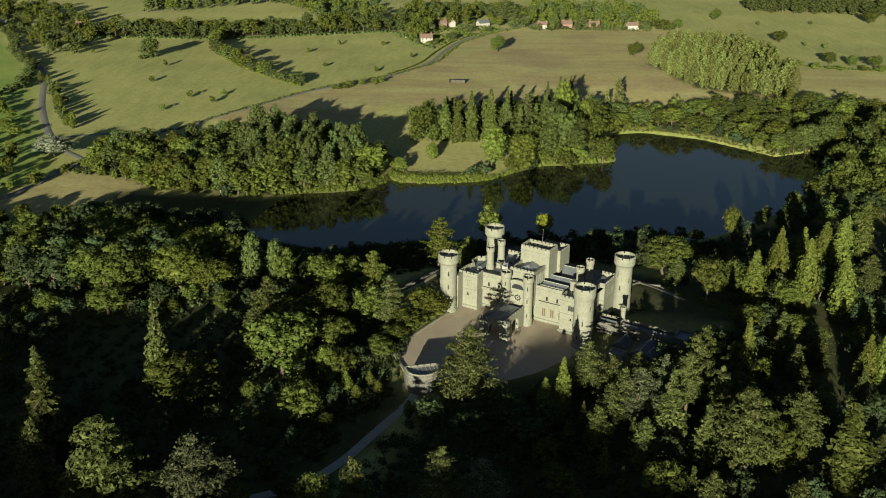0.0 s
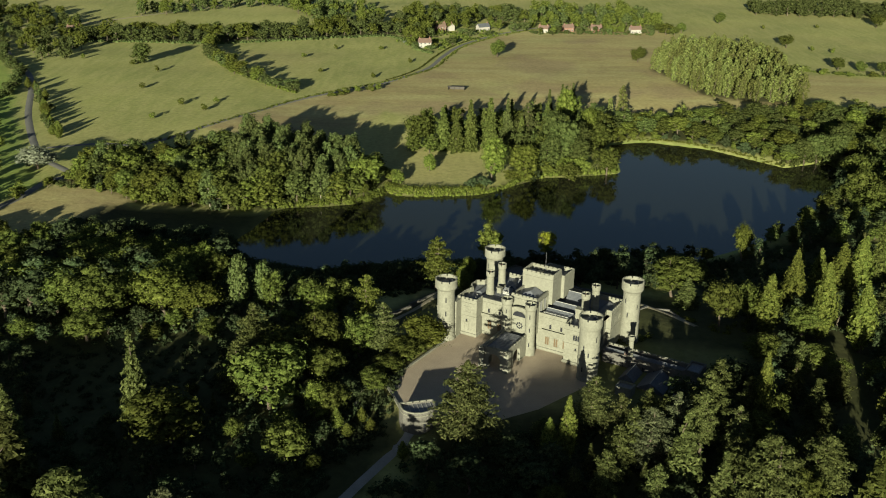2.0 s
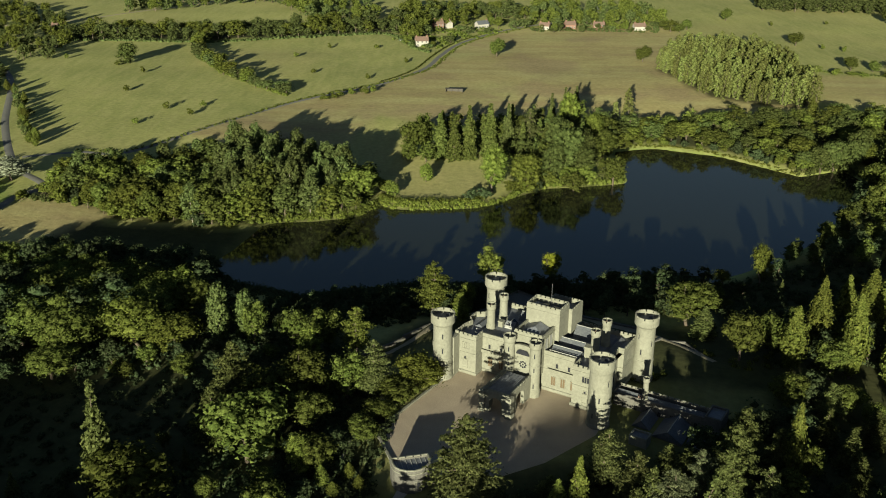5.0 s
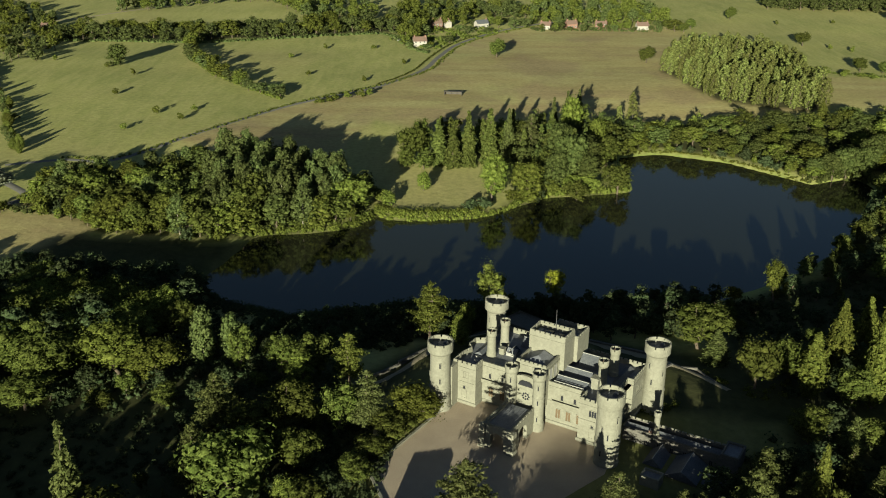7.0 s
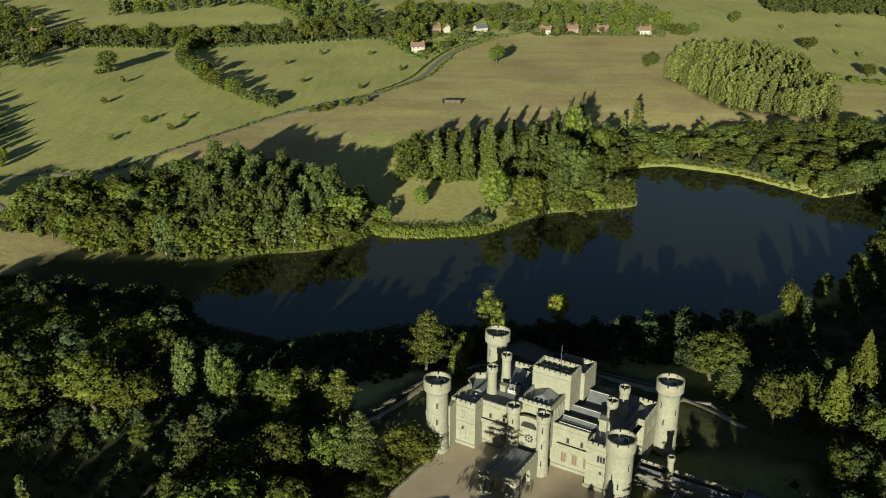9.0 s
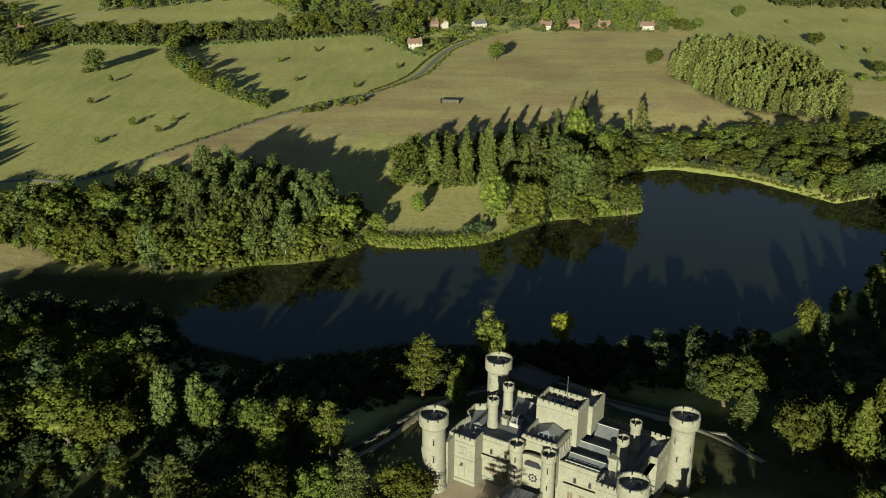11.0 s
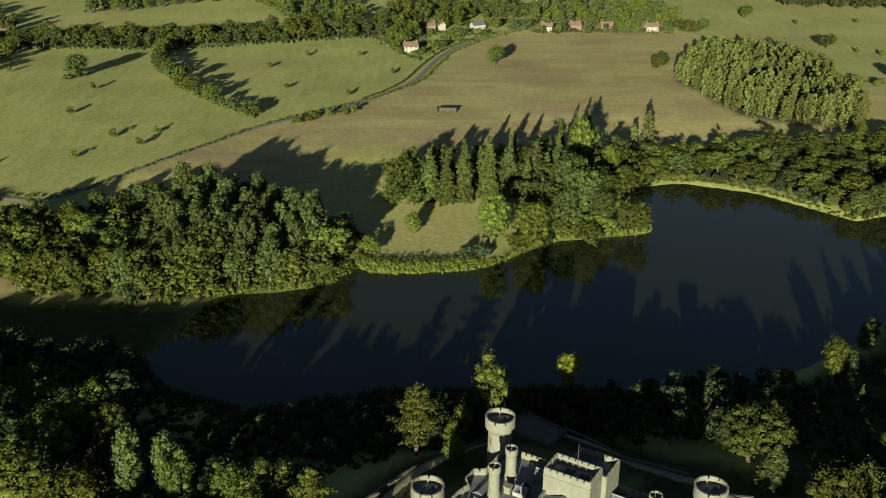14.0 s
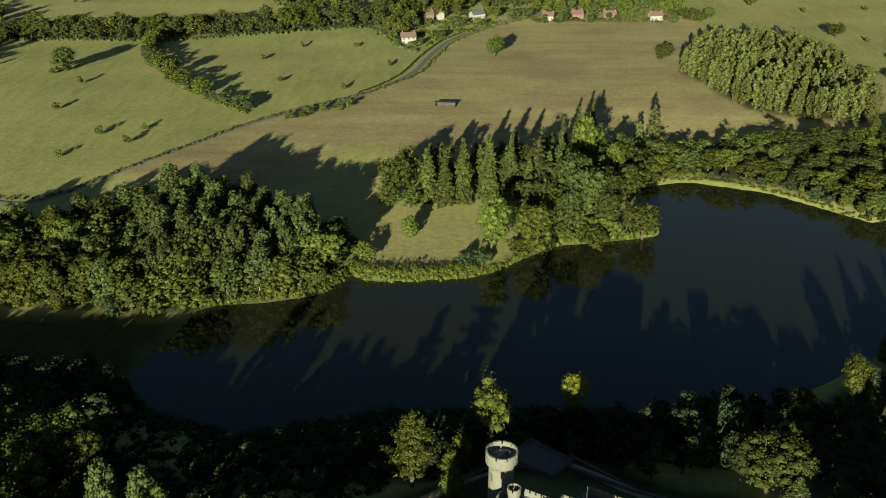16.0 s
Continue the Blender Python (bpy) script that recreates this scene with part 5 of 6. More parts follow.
def strew(poly, least, seed, avoid=None):
    rng = random.Random(seed)
    xs, ys = [p[0] for p in poly], [p[1] for p in poly]
    out = []
    for _ in range(int((max(xs) - min(xs)) * (max(ys) - min(ys)) / least / least)):
        x, y = rng.uniform(min(xs), max(xs)), rng.uniform(min(ys), max(ys))
        if bool(inside(np.array(x), np.array(y), poly)) and float(signed(x, y, LAKE)) > 1 and not (avoid and avoid(x, y)):
            out.append((x, y))
    return out


REACH = {"deep_oak_tree": 7.6, "terrace_cedar": 7.2, "parkland_pine": 6.0, "round_lime_tree": 7.4, "park_oak_tree": 7.6, "oak_tree": 7.4, "lime_tree": 6.8, "beech_tree": 7.2, "yellow_tree": 6.2, "silver_tree": 6.6, "fir_tree": 4.8, "redwood_tree": 4.0, "cypress_tree": 2.8, "cedar_tree": 8.6, "blue_cedar_tree": 8.6, "shore_oak_tree": 7.4, "shore_lime_tree": 7.0, "shore_beech_tree": 7.2, "shore_poplar_tree": 4.8, "pine_tree": 6.6,
         "yew_tree": 7.6, "poplar_tree": 3.2, "far_oak_tree": 7.6, "far_lime_tree": 7.4, "shrub": 10.0, "dark_shrub": 10.0}


def stand(kind, x, y, top, reach, where="", group=""):
    """A tree whose top reaches a level and whose crown reaches so far from the trunk."""
    high = max(2.0, top - at(x, y))
    return plant(kind, x, y, high, reach / (REACH[kind] * high / 20), where, group)


# trees west of the castle and along the drive: place, level of the top, reach of the crown
for kind, x, y, top, reach in (
    ("fir_tree", -120.5, 230, 6.5, 6), ("fir_tree", -111, 210, 10, 9), ("yew_tree", -113, 208, -1, 7), ("lime_tree", -51.5, 179, -1.5, 4), ("oak_tree", -42.4, 225.5, 2.5, 6), ("oak_tree", -32.6, 249, 0.5, 5), ("oak_tree", -27, 288, 3.5, 5.5), ("yew_tree", -84.5, 180.5, 15, 12), ("yew_tree", -107, 193, 6, 6), ("blue_cedar_tree", -61, 178, 11.5, 11.5),
    ("park_oak_tree", -77, 236, 2, 10), ("shore_poplar_tree", -76, 330, 5.5, 4.2), ("shore_poplar_tree", -67, 331, 1.5, 4), ("park_oak_tree", -52, 255, 7.5, 9.5), ("yew_tree", -63, 264, 4, 6.5),
    ("oak_tree", -145, 330, 1.0, 9), ("oak_tree", -124, 322, 1.5, 9), ("lime_tree", -104, 326, 4.5, 10), ("lime_tree", -89, 322, 0, 8), ("oak_tree", -126, 306, -5, 8), ("oak_tree", -91, 355, -4, 5.5), ("oak_tree", -63, 326, 2, 4.5), ("yew_tree", -62, 287, 6, 7), ("oak_tree", -50, 281, 4, 7.5),
):
    stand(kind, x, y, top, reach * 1.15, "in the wood by the drive")
for kind, x, y, top, reach in (
    ("beech_tree", -156, 371, -7, 8), ("oak_tree", -133, 371, -4, 8), ("oak_tree", -183, 378, -5, 9), ("lime_tree", -37, 248, -0.5, 5), ("cypress_tree", -26.6, 239, -9.5, 1.9), ("cypress_tree", -23, 247, -9, 1.7),
    ("cypress_tree", -30, 243, -7, 2.0), ("cypress_tree", -31, 247, -8, 1.6), ("cypress_tree", -20, 242, -9.5, 1.7), ("oak_tree", -20, 262, -4, 4.5), ("oak_tree", -17, 272, -4.5, 4.5), ("beech_tree", -27, 257, -4, 5), ("terrace_cedar", -26.4, 311, 6.5, 5.5), ("cedar_tree", -19, 291, 5, 6.5), ("lime_tree", -6.5, 290, 1, 8), ("oak_tree", -11.5, 282, -2, 6), ("oak_tree", -41, 285, 6, 7.5), ("oak_tree", -37, 270, 1, 6),
    ("oak_tree", -49, 322, 1, 5.5), ("oak_tree", -38, 324, 0, 5.5), ("lime_tree", -41, 311, 0, 5), ("fir_tree", -89.5, 246.5, 15, 6.2), ("cypress_tree", -10, 228.5, -8.5, 1.8), ("oak_tree", -117, 386, -8, 6.5),
):
    stand(kind, x, y, top, reach * (1.15 if y > 260 else 1.0), "west of the castle")
# before the castle and east of it
for kind, x, y, top, reach in (
    ("cedar_tree", 8, 236.5, 12.5, 12.2), ("cypress_tree", 35.5, 227, 7.5, 2.9), ("cypress_tree", 30.7, 228, 0, 2.9), ("cedar_tree", 45.5, 245.5, 3.5, 7.5), ("cedar_tree", 51, 233, 5, 7), ("yew_tree", 49, 222, 2, 6), ("yew_tree", 60, 238, 4, 6), ("pine_tree", 73, 230, 8, 6), ("yew_tree", 54, 228, 4, 6), ("cedar_tree", 82, 226, 6, 6.5), ("yew_tree", 91, 246, 4, 6), ("blue_cedar_tree", 67, 233, 6, 7.5), ("oak_tree", 87, 230, 4, 6.5), ("pine_tree", 84, 254, 5, 6.5), ("beech_tree", 94, 261, 2, 6.5), ("yew_tree", 56, 205, 1, 6), ("oak_tree", 92, 199, 6, 6), ("fir_tree", 72, 203, 6, 5.5), ("blue_cedar_tree", 58, 224, 6.5, 8.5), ("fir_tree", 65, 215, 10, 7), ("pine_tree", 77, 239, 9.5, 7),
    ("cypress_tree", 93.8, 243, 13.5, 3.0), ("fir_tree", 111.5, 265, -2, 4.5), ("fir_tree", 114.5, 255, -2, 5), ("pine_tree", 81, 196, 16, 10), ("pine_tree", 100, 210, 7, 8.5), ("redwood_tree", 108, 196, 11, 7),
    ("oak_tree", 57, 186, 3, 6.5), ("yew_tree", 67.5, 178, 2.5, 6.5), ("yew_tree", 89, 177, 1.5, 5.5), ("pine_tree", 80, 217, 3, 5.5), ("yew_tree", 44, 212, 0.5, 5.5), ("beech_tree", 27, 212, -3, 6.5), ("cypress_tree", 134, 248, 5.5, 3.6), ("cypress_tree", 141, 252, 5, 3.6),
):
    stand(kind, x, y, top, reach, "below the castle")
for kind, x, y, top, reach in (
    ("cypress_tree", 116, 310, 8.5, 5), ("cypress_tree", 151, 336, 10.5, 5.5), ("cypress_tree", 159, 339, 11, 5.5), ("cypress_tree", 143, 337, 8, 4.5), ("cypress_tree", 130, 326, 12, 4.5), ("cypress_tree", 134, 306, 15, 5), ("cypress_tree", 145, 299, 11, 5), ("cypress_tree", 165, 350, 8, 5), ("redwood_tree", 184, 375, 6, 5), ("pine_tree", 163, 319, 4, 6.5), ("oak_tree", 91, 347, 1.6, 10), ("oak_tree", 113, 322, 3.5, 6),
    ("oak_tree", 101, 316, 7.8, 7), ("fir_tree", 94, 336, -4.5, 6), ("lime_tree", 131, 392, 1, 5), ("oak_tree", 127, 304, 1, 6.5), ("oak_tree", 138, 318, 2, 6.5), ("parkland_pine", 19, 364, 6.5, 6.5), ("lime_tree", 11, 354, -1, 3.6),
    ("terrace_cedar", -2, 349, 5.8, 7.8), ("yellow_tree", 44.5, 385, -2, 4.4), ("lime_tree", 8.5, 349, -5, 3.4), ("cypress_tree", 8.5, 338, -2.5, 3.4), ("lime_tree", 116, 392, -13, 4),
):
    stand(kind, x, y, top, reach, "on the slope above the lake")
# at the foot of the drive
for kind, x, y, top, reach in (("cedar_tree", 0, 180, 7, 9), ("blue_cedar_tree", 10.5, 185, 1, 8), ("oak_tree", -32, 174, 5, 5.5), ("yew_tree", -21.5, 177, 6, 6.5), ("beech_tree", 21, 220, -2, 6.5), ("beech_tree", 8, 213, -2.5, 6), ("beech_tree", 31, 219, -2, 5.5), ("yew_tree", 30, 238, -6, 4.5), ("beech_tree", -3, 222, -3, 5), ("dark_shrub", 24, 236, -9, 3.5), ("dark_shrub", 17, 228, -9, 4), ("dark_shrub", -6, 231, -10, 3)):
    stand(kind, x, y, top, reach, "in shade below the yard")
# the far shore
for kind, x, y, top, reach in (
    ("redwood_tree", -1, 562, 5.6, 5.4), ("redwood_tree", 7.2, 558, 4, 5.0), ("redwood_tree", 15.5, 561, 10.5, 4.8), ("redwood_tree", 27.5, 566, 10.6, 6), ("fir_tree", 38, 572, 9, 5.5), ("cedar_tree", 50, 566, 9, 10), ("fir_tree", 77, 628, 6, 5.5),
    ("fir_tree", 85, 636, 5, 5.5), ("fir_tree", 67, 612, 6, 5.5), ("round_lime_tree", 89, 588, 5.5, 7.5), ("deep_oak_tree", 68, 540, 7.5, 10.5), ("deep_oak_tree", 64, 552, 8.5, 9), ("deep_oak_tree", 79, 548, 2, 8.5), ("deep_oak_tree", 58, 528, 0, 7.5), ("deep_oak_tree", 77, 535, -3, 8), ("round_lime_tree", 27, 511, 1.5, 8.5),
):
    stand(kind, x, y, top, reach, "on the far shore", "trees on the far shore")
for kind, x, y, top, reach in (
    ("round_lime_tree", 44, 512, 2.5, 8.5), ("shrub", 37, 509, -15, 5), ("shrub", 58, 523.5, -14, 5.5), ("shrub", 68, 527, -13, 6), ("shrub", 78, 529, -12, 6), ("park_oak_tree", 92.5, 527, -6.5, 7.9), ("park_oak_tree", 212, 557, -9, 6.5), ("park_oak_tree", 222, 563, -8, 6.5), ("shrub", 203, 552, -15, 5), ("shrub", -29, 506, -15, 4), ("shrub", -33, 514, -15, 4), ("dark_shrub", 22, 500, -16, 4), ("round_lime_tree", -8, 522, -9, 4), ("shore_lime_tree", -24, 500, -12, 3.8), ("park_oak_tree", -15, 563, 3.5, 7.5), ("park_oak_tree", -11, 574, 7, 7.5), ("park_oak_tree", -19, 556, -6, 6), ("shore_oak_tree", -9, 553, -9, 5.5), ("poplar_tree", 111, 640, -5, 3), ("shore_lime_tree", 155, 630, -4, 5), ("shore_lime_tree", 162, 621, -6, 5), ("shore_lime_tree", 128, 618, -9, 7), ("cypress_tree", 239, 645, -2, 4),
    ("poplar_tree", 119, 641, 3.5, 4.2), ("round_lime_tree", 76, 602, 9, 8), ("shore_beech_tree", 95, 612, -3, 8), ("shore_oak_tree", 70, 518, -10, 6), ("dark_shrub", 15, 500, -17, 4.5), ("dark_shrub", 50, 514, -15, 4),
):
    stand(kind, x, y, top, reach, "on the far shore", "trees on the far shore")

# ---- woods ----
DRIVE = [(-70, 182), (-50, 189), (-38, 194), (-28, 205), (-20, 219), (-11, 235), (-5, 246)]
OPEN = [[(-145, 303), (-120, 306), (-86, 307), (-72, 286), (-73, 266), (-92, 265), (-99, 256), (-117, 251), (-136, 272)], [(106, 312), (133, 310), (146, 313), (147, 284), (126, 235), (116, 240), (133, 280), (130, 287), (101, 287)], [(56, 300), (108, 296), (112, 330), (84, 338), (66, 334)],
        [(-14, 252), (-6, 252), (-8, 268), (-12, 268)], [(-40, 196), (-20, 196), (0, 240), (-14, 244)]]


def open_ground(x, y):
    px_, py_ = np.array(x), np.array(y)
    return float(gap(px_, py_, DRIVE)) < 6 or any(bool(inside(px_, py_, p)) for p in OPEN)


copse([(-225, 322), (-112, 326), (-100, 352), (-92, 372), (-125, 388), (-175, 402), (-235, 400)], ["oak_tree", "beech_tree", "oak_tree", "lime_tree"], 8.2, lambda x, y, rng: rng.uniform(20.5, 23.5) - 5.5 * float(ramp(-x, 160, 195)) - 6 * float(ramp(y, 352, 385)), (1.05, 1.35), seed=2, group="wood above the lake", where="in the wood above the lake")
copse([(-128, 165), (-48, 160), (-34, 205), (-22, 250), (-40, 268), (-150, 268)], ["oak_tree", "beech_tree", "beech_tree", "beech_tree", "fir_tree"], 11, (6, 9), (1.0, 1.4), seed=3, avoid=open_ground, group="wood beside the drive", where="beside the drive")
copse([(-150, 268), (-40, 268), (-24, 300), (-30, 335), (-80, 352), (-110, 345), (-188, 338)], ["oak_tree", "beech_tree", "beech_tree", "beech_tree"], 8.8, (6, 10), (1.0, 1.4), seed=13, avoid=open_ground, group="wood beside the drive", where="beside the drive")
copse([(24, 160), (125, 165), (150, 268), (104, 290), (96, 262), (60, 252), (28, 236)], ["beech_tree", "beech_tree", "yew_tree", "yew_tree", "fir_tree", "oak_tree"], 10.5, (9, 13), (1.0, 1.35), seed=4, avoid=open_ground, group="wood east of the castle", where="in the east wood")
copse([(104, 290), (150, 268), (180, 330), (200, 420), (170, 420), (112, 392), (98, 335)], ["oak_tree", "beech_tree", "beech_tree", "fir_tree"], 10, slope, (1.0, 1.35), seed=14, avoid=open_ground, group="wood east of the castle", where="in the east wood")
copse([(-30, 160), (26, 160), (40, 205), (30, 234), (2, 228), (-12, 214)], ["beech_tree", "beech_tree", "yew_tree"], 10.0, (5, 8), (1.1, 1.4), seed=41, avoid=open_ground, group="wood below the yard", where="in shade below the yard")
# mostly out of view: trees added so their shadows reach the scene
copse([(-320, 160), (-128, 160), (-150, 268), (-215, 345), (-340, 345)], ["far_oak_tree"], 19, (14, 21), (1.1, 1.4), seed=33, most=38, group="outer wood", where="in the outer wood kept for shadows")
copse([(125, 160), (300, 160), (340, 420), (225, 425), (200, 420), (180, 330), (150, 268)], ["far_oak_tree"], 19, (12, 18), (1.1, 1.4), seed=34, most=38, group="outer wood", where="in the outer wood kept for shadows")
copse([(-70, 362), (-20, 372), (45, 374), (110, 392), (96, 362), (60, 352), (36, 364), (4, 352), (-40, 345)], ["dark_shrub", "beech_tree", "beech_tree"], 6.5, lambda x, y, rng: rng.uniform(6.5, 9) + 3.5 * float(ramp(x, 10, 30)), (0.9, 1.2), seed=5, where="on the bank above the lake", group="trees on the near bank")
copse([(-115, 545), (-107, 545), (-75, 535), (-46, 512), (-44, 496), (-62, 478), (-100, 474), (-112, 500)], ["shore_poplar_tree", "shore_poplar_tree", "shore_poplar_tree", "shore_oak_tree"], 7.0, (21, 26), (0.95, 1.2), seed=6, where="beyond the lake", group="wood beyond the lake")
copse(WOODS_AND_SHADE["strip"], ["shore_oak_tree", "shore_oak_tree", "shore_poplar_tree", "shore_beech_tree", "shore_lime_tree"], 7.4, lambda x, y, rng: rng.uniform(14.5, 19) + 3 * float(ramp(x, -140, -100)), (1.15, 1.45), seed=66, where="beyond the lake", group="wood beyond the lake")
copse([(-200, 480), (-160, 458), (-102, 450), (-60, 466), (-36, 482), (-36, 490), (-60, 474), (-102, 460), (-160, 470), (-195, 492)], ["shrub", "shore_lime_tree", "dark_shrub"], 6.0, (6, 11), seed=16, where="at the wood's edge", group="bushes at the wood's edge")
copse([(-10, 560), (10, 585), (60, 612), (98, 618), (98, 560), (70, 535), (52, 528), (40, 560)], ["shore_oak_tree", "redwood_tree", "shore_beech_tree"], 9.5, (19, 25), seed=7, where="on the far shore", group="trees on the far shore")
copse(WOODS_AND_SHADE["bank"], ["shore_oak_tree", "shore_beech_tree", "round_lime_tree", "shore_lime_tree", "deep_oak_tree", "shore_oak_tree", "shore_beech_tree"], 9.4, (9, 16.5), (1.25, 1.75), seed=8, where="behind the bank", group="trees behind the bank")
copse([(104, 593), (128.5, 602), (166.5, 586), (202, 549), (212, 558), (172, 597), (132, 612), (106, 604)], ["shrub", "shrub", "shore_lime_tree", "shore_oak_tree", "dark_shrub"], 5.6, (4, 9), seed=18, where="behind the bank", group="bushes behind the bank")
for x, y, top, reach in ((205, 551, -11, 6), (213, 549, -7, 7), (221, 552, -5, 7.5), (230, 552, -3, 8), (238, 560, 0, 8)):
    stand("deep_oak_tree", x, y + 3, top, reach, "at the lake's end", "trees at the lake's end")
copse([(225, 430), (300, 430), (330, 560), (290, 600), (250, 560), (232, 530), (214, 478)], ["shore_oak_tree", "shore_beech_tree", "shore_oak_tree"], 10.5, (17, 24), (0.9, 1.2), seed=19, where="at the lake's end", group="trees at the lake's end")
copse([(146, 418), (180, 446), (208, 486), (236, 540), (262, 556), (300, 540), (250, 430), (200, 416)], ["shore_beech_tree", "shore_oak_tree", "beech_tree"], 7.5, (8, 13), (1.1, 1.4), seed=20, where="at the lake's end", group="trees at the lake's end")
copse(WOODS_AND_SHADE["poplars"], ["poplar_tree"], 6.1, (15, 22), (1.1, 1.5), seed=9, where="in a plantation", group="poplar plantation")
copse([(-172, 394), (-95, 378), (-90, 396), (-108, 410), (-166, 412)], ["beech_tree"], 6.0, (9.5, 11.5), (1.2, 1.5), seed=61, where="at the marsh's edge", group="wood above the lake")
copse(WOODS_AND_SHADE["belt"], ["far_oak_tree", "far_lime_tree", "far_oak_tree"], 8.5, (11, 19), (1.0, 1.5), seed=10, where="long belt of mixed trees behind the mown fields", one="tree_belt")

# ---- trees and bushes of the fields ----
stand("deep_oak_tree", -247, 790, 3, 9, "alone in a field", "field trees")
for x, y, top, reach in ((44, 836, 0, 7), (162, 820, -2, 8), (285, 1030, -2, 10), (311, 894, -2, 8), (320, 790, -3, 9), (336, 786, -4, 8), (352, 776, -3, 9), (445, 1020, 0, 9), (209, 968, -5, 9), (232, 970, -4, 10), (222, 955, -6, 8)):
    stand("park_oak_tree", x, y, top, min(reach, 0.5 * (top - at(x, y))), "alone in a field" if x < 290 else "at a field's edge", "field trees")
for x, y in ((-226, 755), (-220, 695), (-180, 649), (-161, 634), (-158, 658), (-189, 611), (-121, 824), (-98, 866), (-58, 867), (-99, 763), (-56, 744), (-30, 807), (-253, 780), (-300, 800), (330, 880), (345, 870), (300, 770), (322, 1000), (380, 1010)):
    stand("shrub", x, y, at(x, y) + dice.uniform(4.2, 5.6), dice.uniform(1.9, 2.5), "alone in a mown field", "field bushes")
for line, step, kinds, high, reach, where in (
    ([(-212, 880), (-200, 830), (-171, 768), (-139, 726), (-112, 696)], 9, ("far_lime_tree", "far_oak_tree"), (10, 14), (5.5, 7.5), "along a field hedge"),
    ([(-440, 960), (-372, 815), (-326, 735), (-306, 660)], 7.5, ("far_oak_tree",), (7, 10), (4, 6), "along the lane"),
    ([(-296, 690), (-260, 615), (-232, 560)], 6.5, ("cypress_tree", "far_oak_tree", "cypress_tree"), (6, 8.5), (2.2, 3.5), "along the lane"),
    ([(-320, 650), (-285, 590), (-258, 540)], 11, ("shrub", "far_lime_tree"), (5, 8), (4, 5), "along the lane"),
    ([(-79, 680), (-64, 692), (-50, 700)], 6, ("shrub",), (4, 6), (3, 4), "by the field road"),
    ([(246, 790), (290, 782), (340, 765), (420, 750)], 11, ("shrub",), (3, 6), (3, 5), "in a field hedge"),
    ([(-200, 478), (-215, 450), (-226, 425)], 8, ("shrub", "far_lime_tree"), (5, 8), (3, 4), "along the lane"),
):
    for q in smooth_line(line, step):
        x, y = q.x + dice.gauss(0, 2), q.y + dice.gauss(0, 2)
        stand(dice.choice(kinds), x, y, at(x, y) + dice.uniform(*high), dice.uniform(*reach), where, "hedgerow trees")
stand("silver_tree", -219, 499, -1, 10, "beside the lane")
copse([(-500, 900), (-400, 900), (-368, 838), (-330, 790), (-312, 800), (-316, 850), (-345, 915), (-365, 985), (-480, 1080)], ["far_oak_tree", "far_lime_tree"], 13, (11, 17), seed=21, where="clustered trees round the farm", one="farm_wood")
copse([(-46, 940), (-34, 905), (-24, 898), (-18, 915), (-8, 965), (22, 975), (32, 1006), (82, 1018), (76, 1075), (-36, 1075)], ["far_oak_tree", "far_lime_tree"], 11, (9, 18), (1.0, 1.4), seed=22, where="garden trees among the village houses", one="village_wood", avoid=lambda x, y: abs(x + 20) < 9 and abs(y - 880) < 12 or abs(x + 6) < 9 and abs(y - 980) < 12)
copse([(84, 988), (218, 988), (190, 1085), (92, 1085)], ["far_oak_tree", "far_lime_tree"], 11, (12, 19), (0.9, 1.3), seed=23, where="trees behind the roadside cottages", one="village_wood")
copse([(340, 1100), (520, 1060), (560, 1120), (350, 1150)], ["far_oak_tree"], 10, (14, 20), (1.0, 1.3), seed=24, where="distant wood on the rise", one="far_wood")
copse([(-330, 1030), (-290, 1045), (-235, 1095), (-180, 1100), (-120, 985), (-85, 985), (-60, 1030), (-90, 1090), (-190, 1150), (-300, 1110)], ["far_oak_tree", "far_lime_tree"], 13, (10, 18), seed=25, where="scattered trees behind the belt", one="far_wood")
copse([(-230, 420), (-212, 440), (-240, 500), (-300, 520), (-340, 430)], ["far_oak_tree", "far_lime_tree", "beech_tree"], 13, (10, 15), seed=26, where="beyond the lane", group="trees beyond the lane")

# ---- hedges, reeds and undergrowth ----
thicket("hedge", along([(-205, 553), (-176, 556), (-145, 600), (-105, 668), (-80, 697), (-49, 726), (-29, 752), (-9, 788), (3, 840), (17, 890), (52, 947), (92, 985)], 1.7, 0.8, 31), 0.95, LEAF_LIME, "trimmed green hedge along the country road", 31, 22, 0.7)
thicket("hedge", along([(-46, 735), (-30, 762), (-20, 790), (-8, 842), (8, 893), (42, 954)], 1.8, 0.3, 32), 0.9, LEAF_OAK, "low green hedge on the road's other side", 32, 20, 0.7)
thicket("hedge", along([(-330, 884), (-260, 885), (-200, 886), (-150, 908), (-62, 934), (-38, 905), (-24, 868), (-12, 852)], 1.8, 1.4, 33), 3.2, LEAF_ASPEN_AND_HAZE, "field hedge below the tree belt", 33, 22, 0.9)
thicket("hedge", along([(-212, 880), (-200, 830), (-171, 768), (-139, 726), (-108, 692)], 1.8, 1.0, 34), 2.0, LEAF_LIME, "thick hedge between two mown fields", 34, 28, 0.9)
thicket("hedge", along([(236, 795), (290, 785), (340, 768), (430, 750)], 2.4, 0.6, 35), 1.3, LEAF_OAK, "hedge beyond the poplar plantation", 35, 22, 0.9)
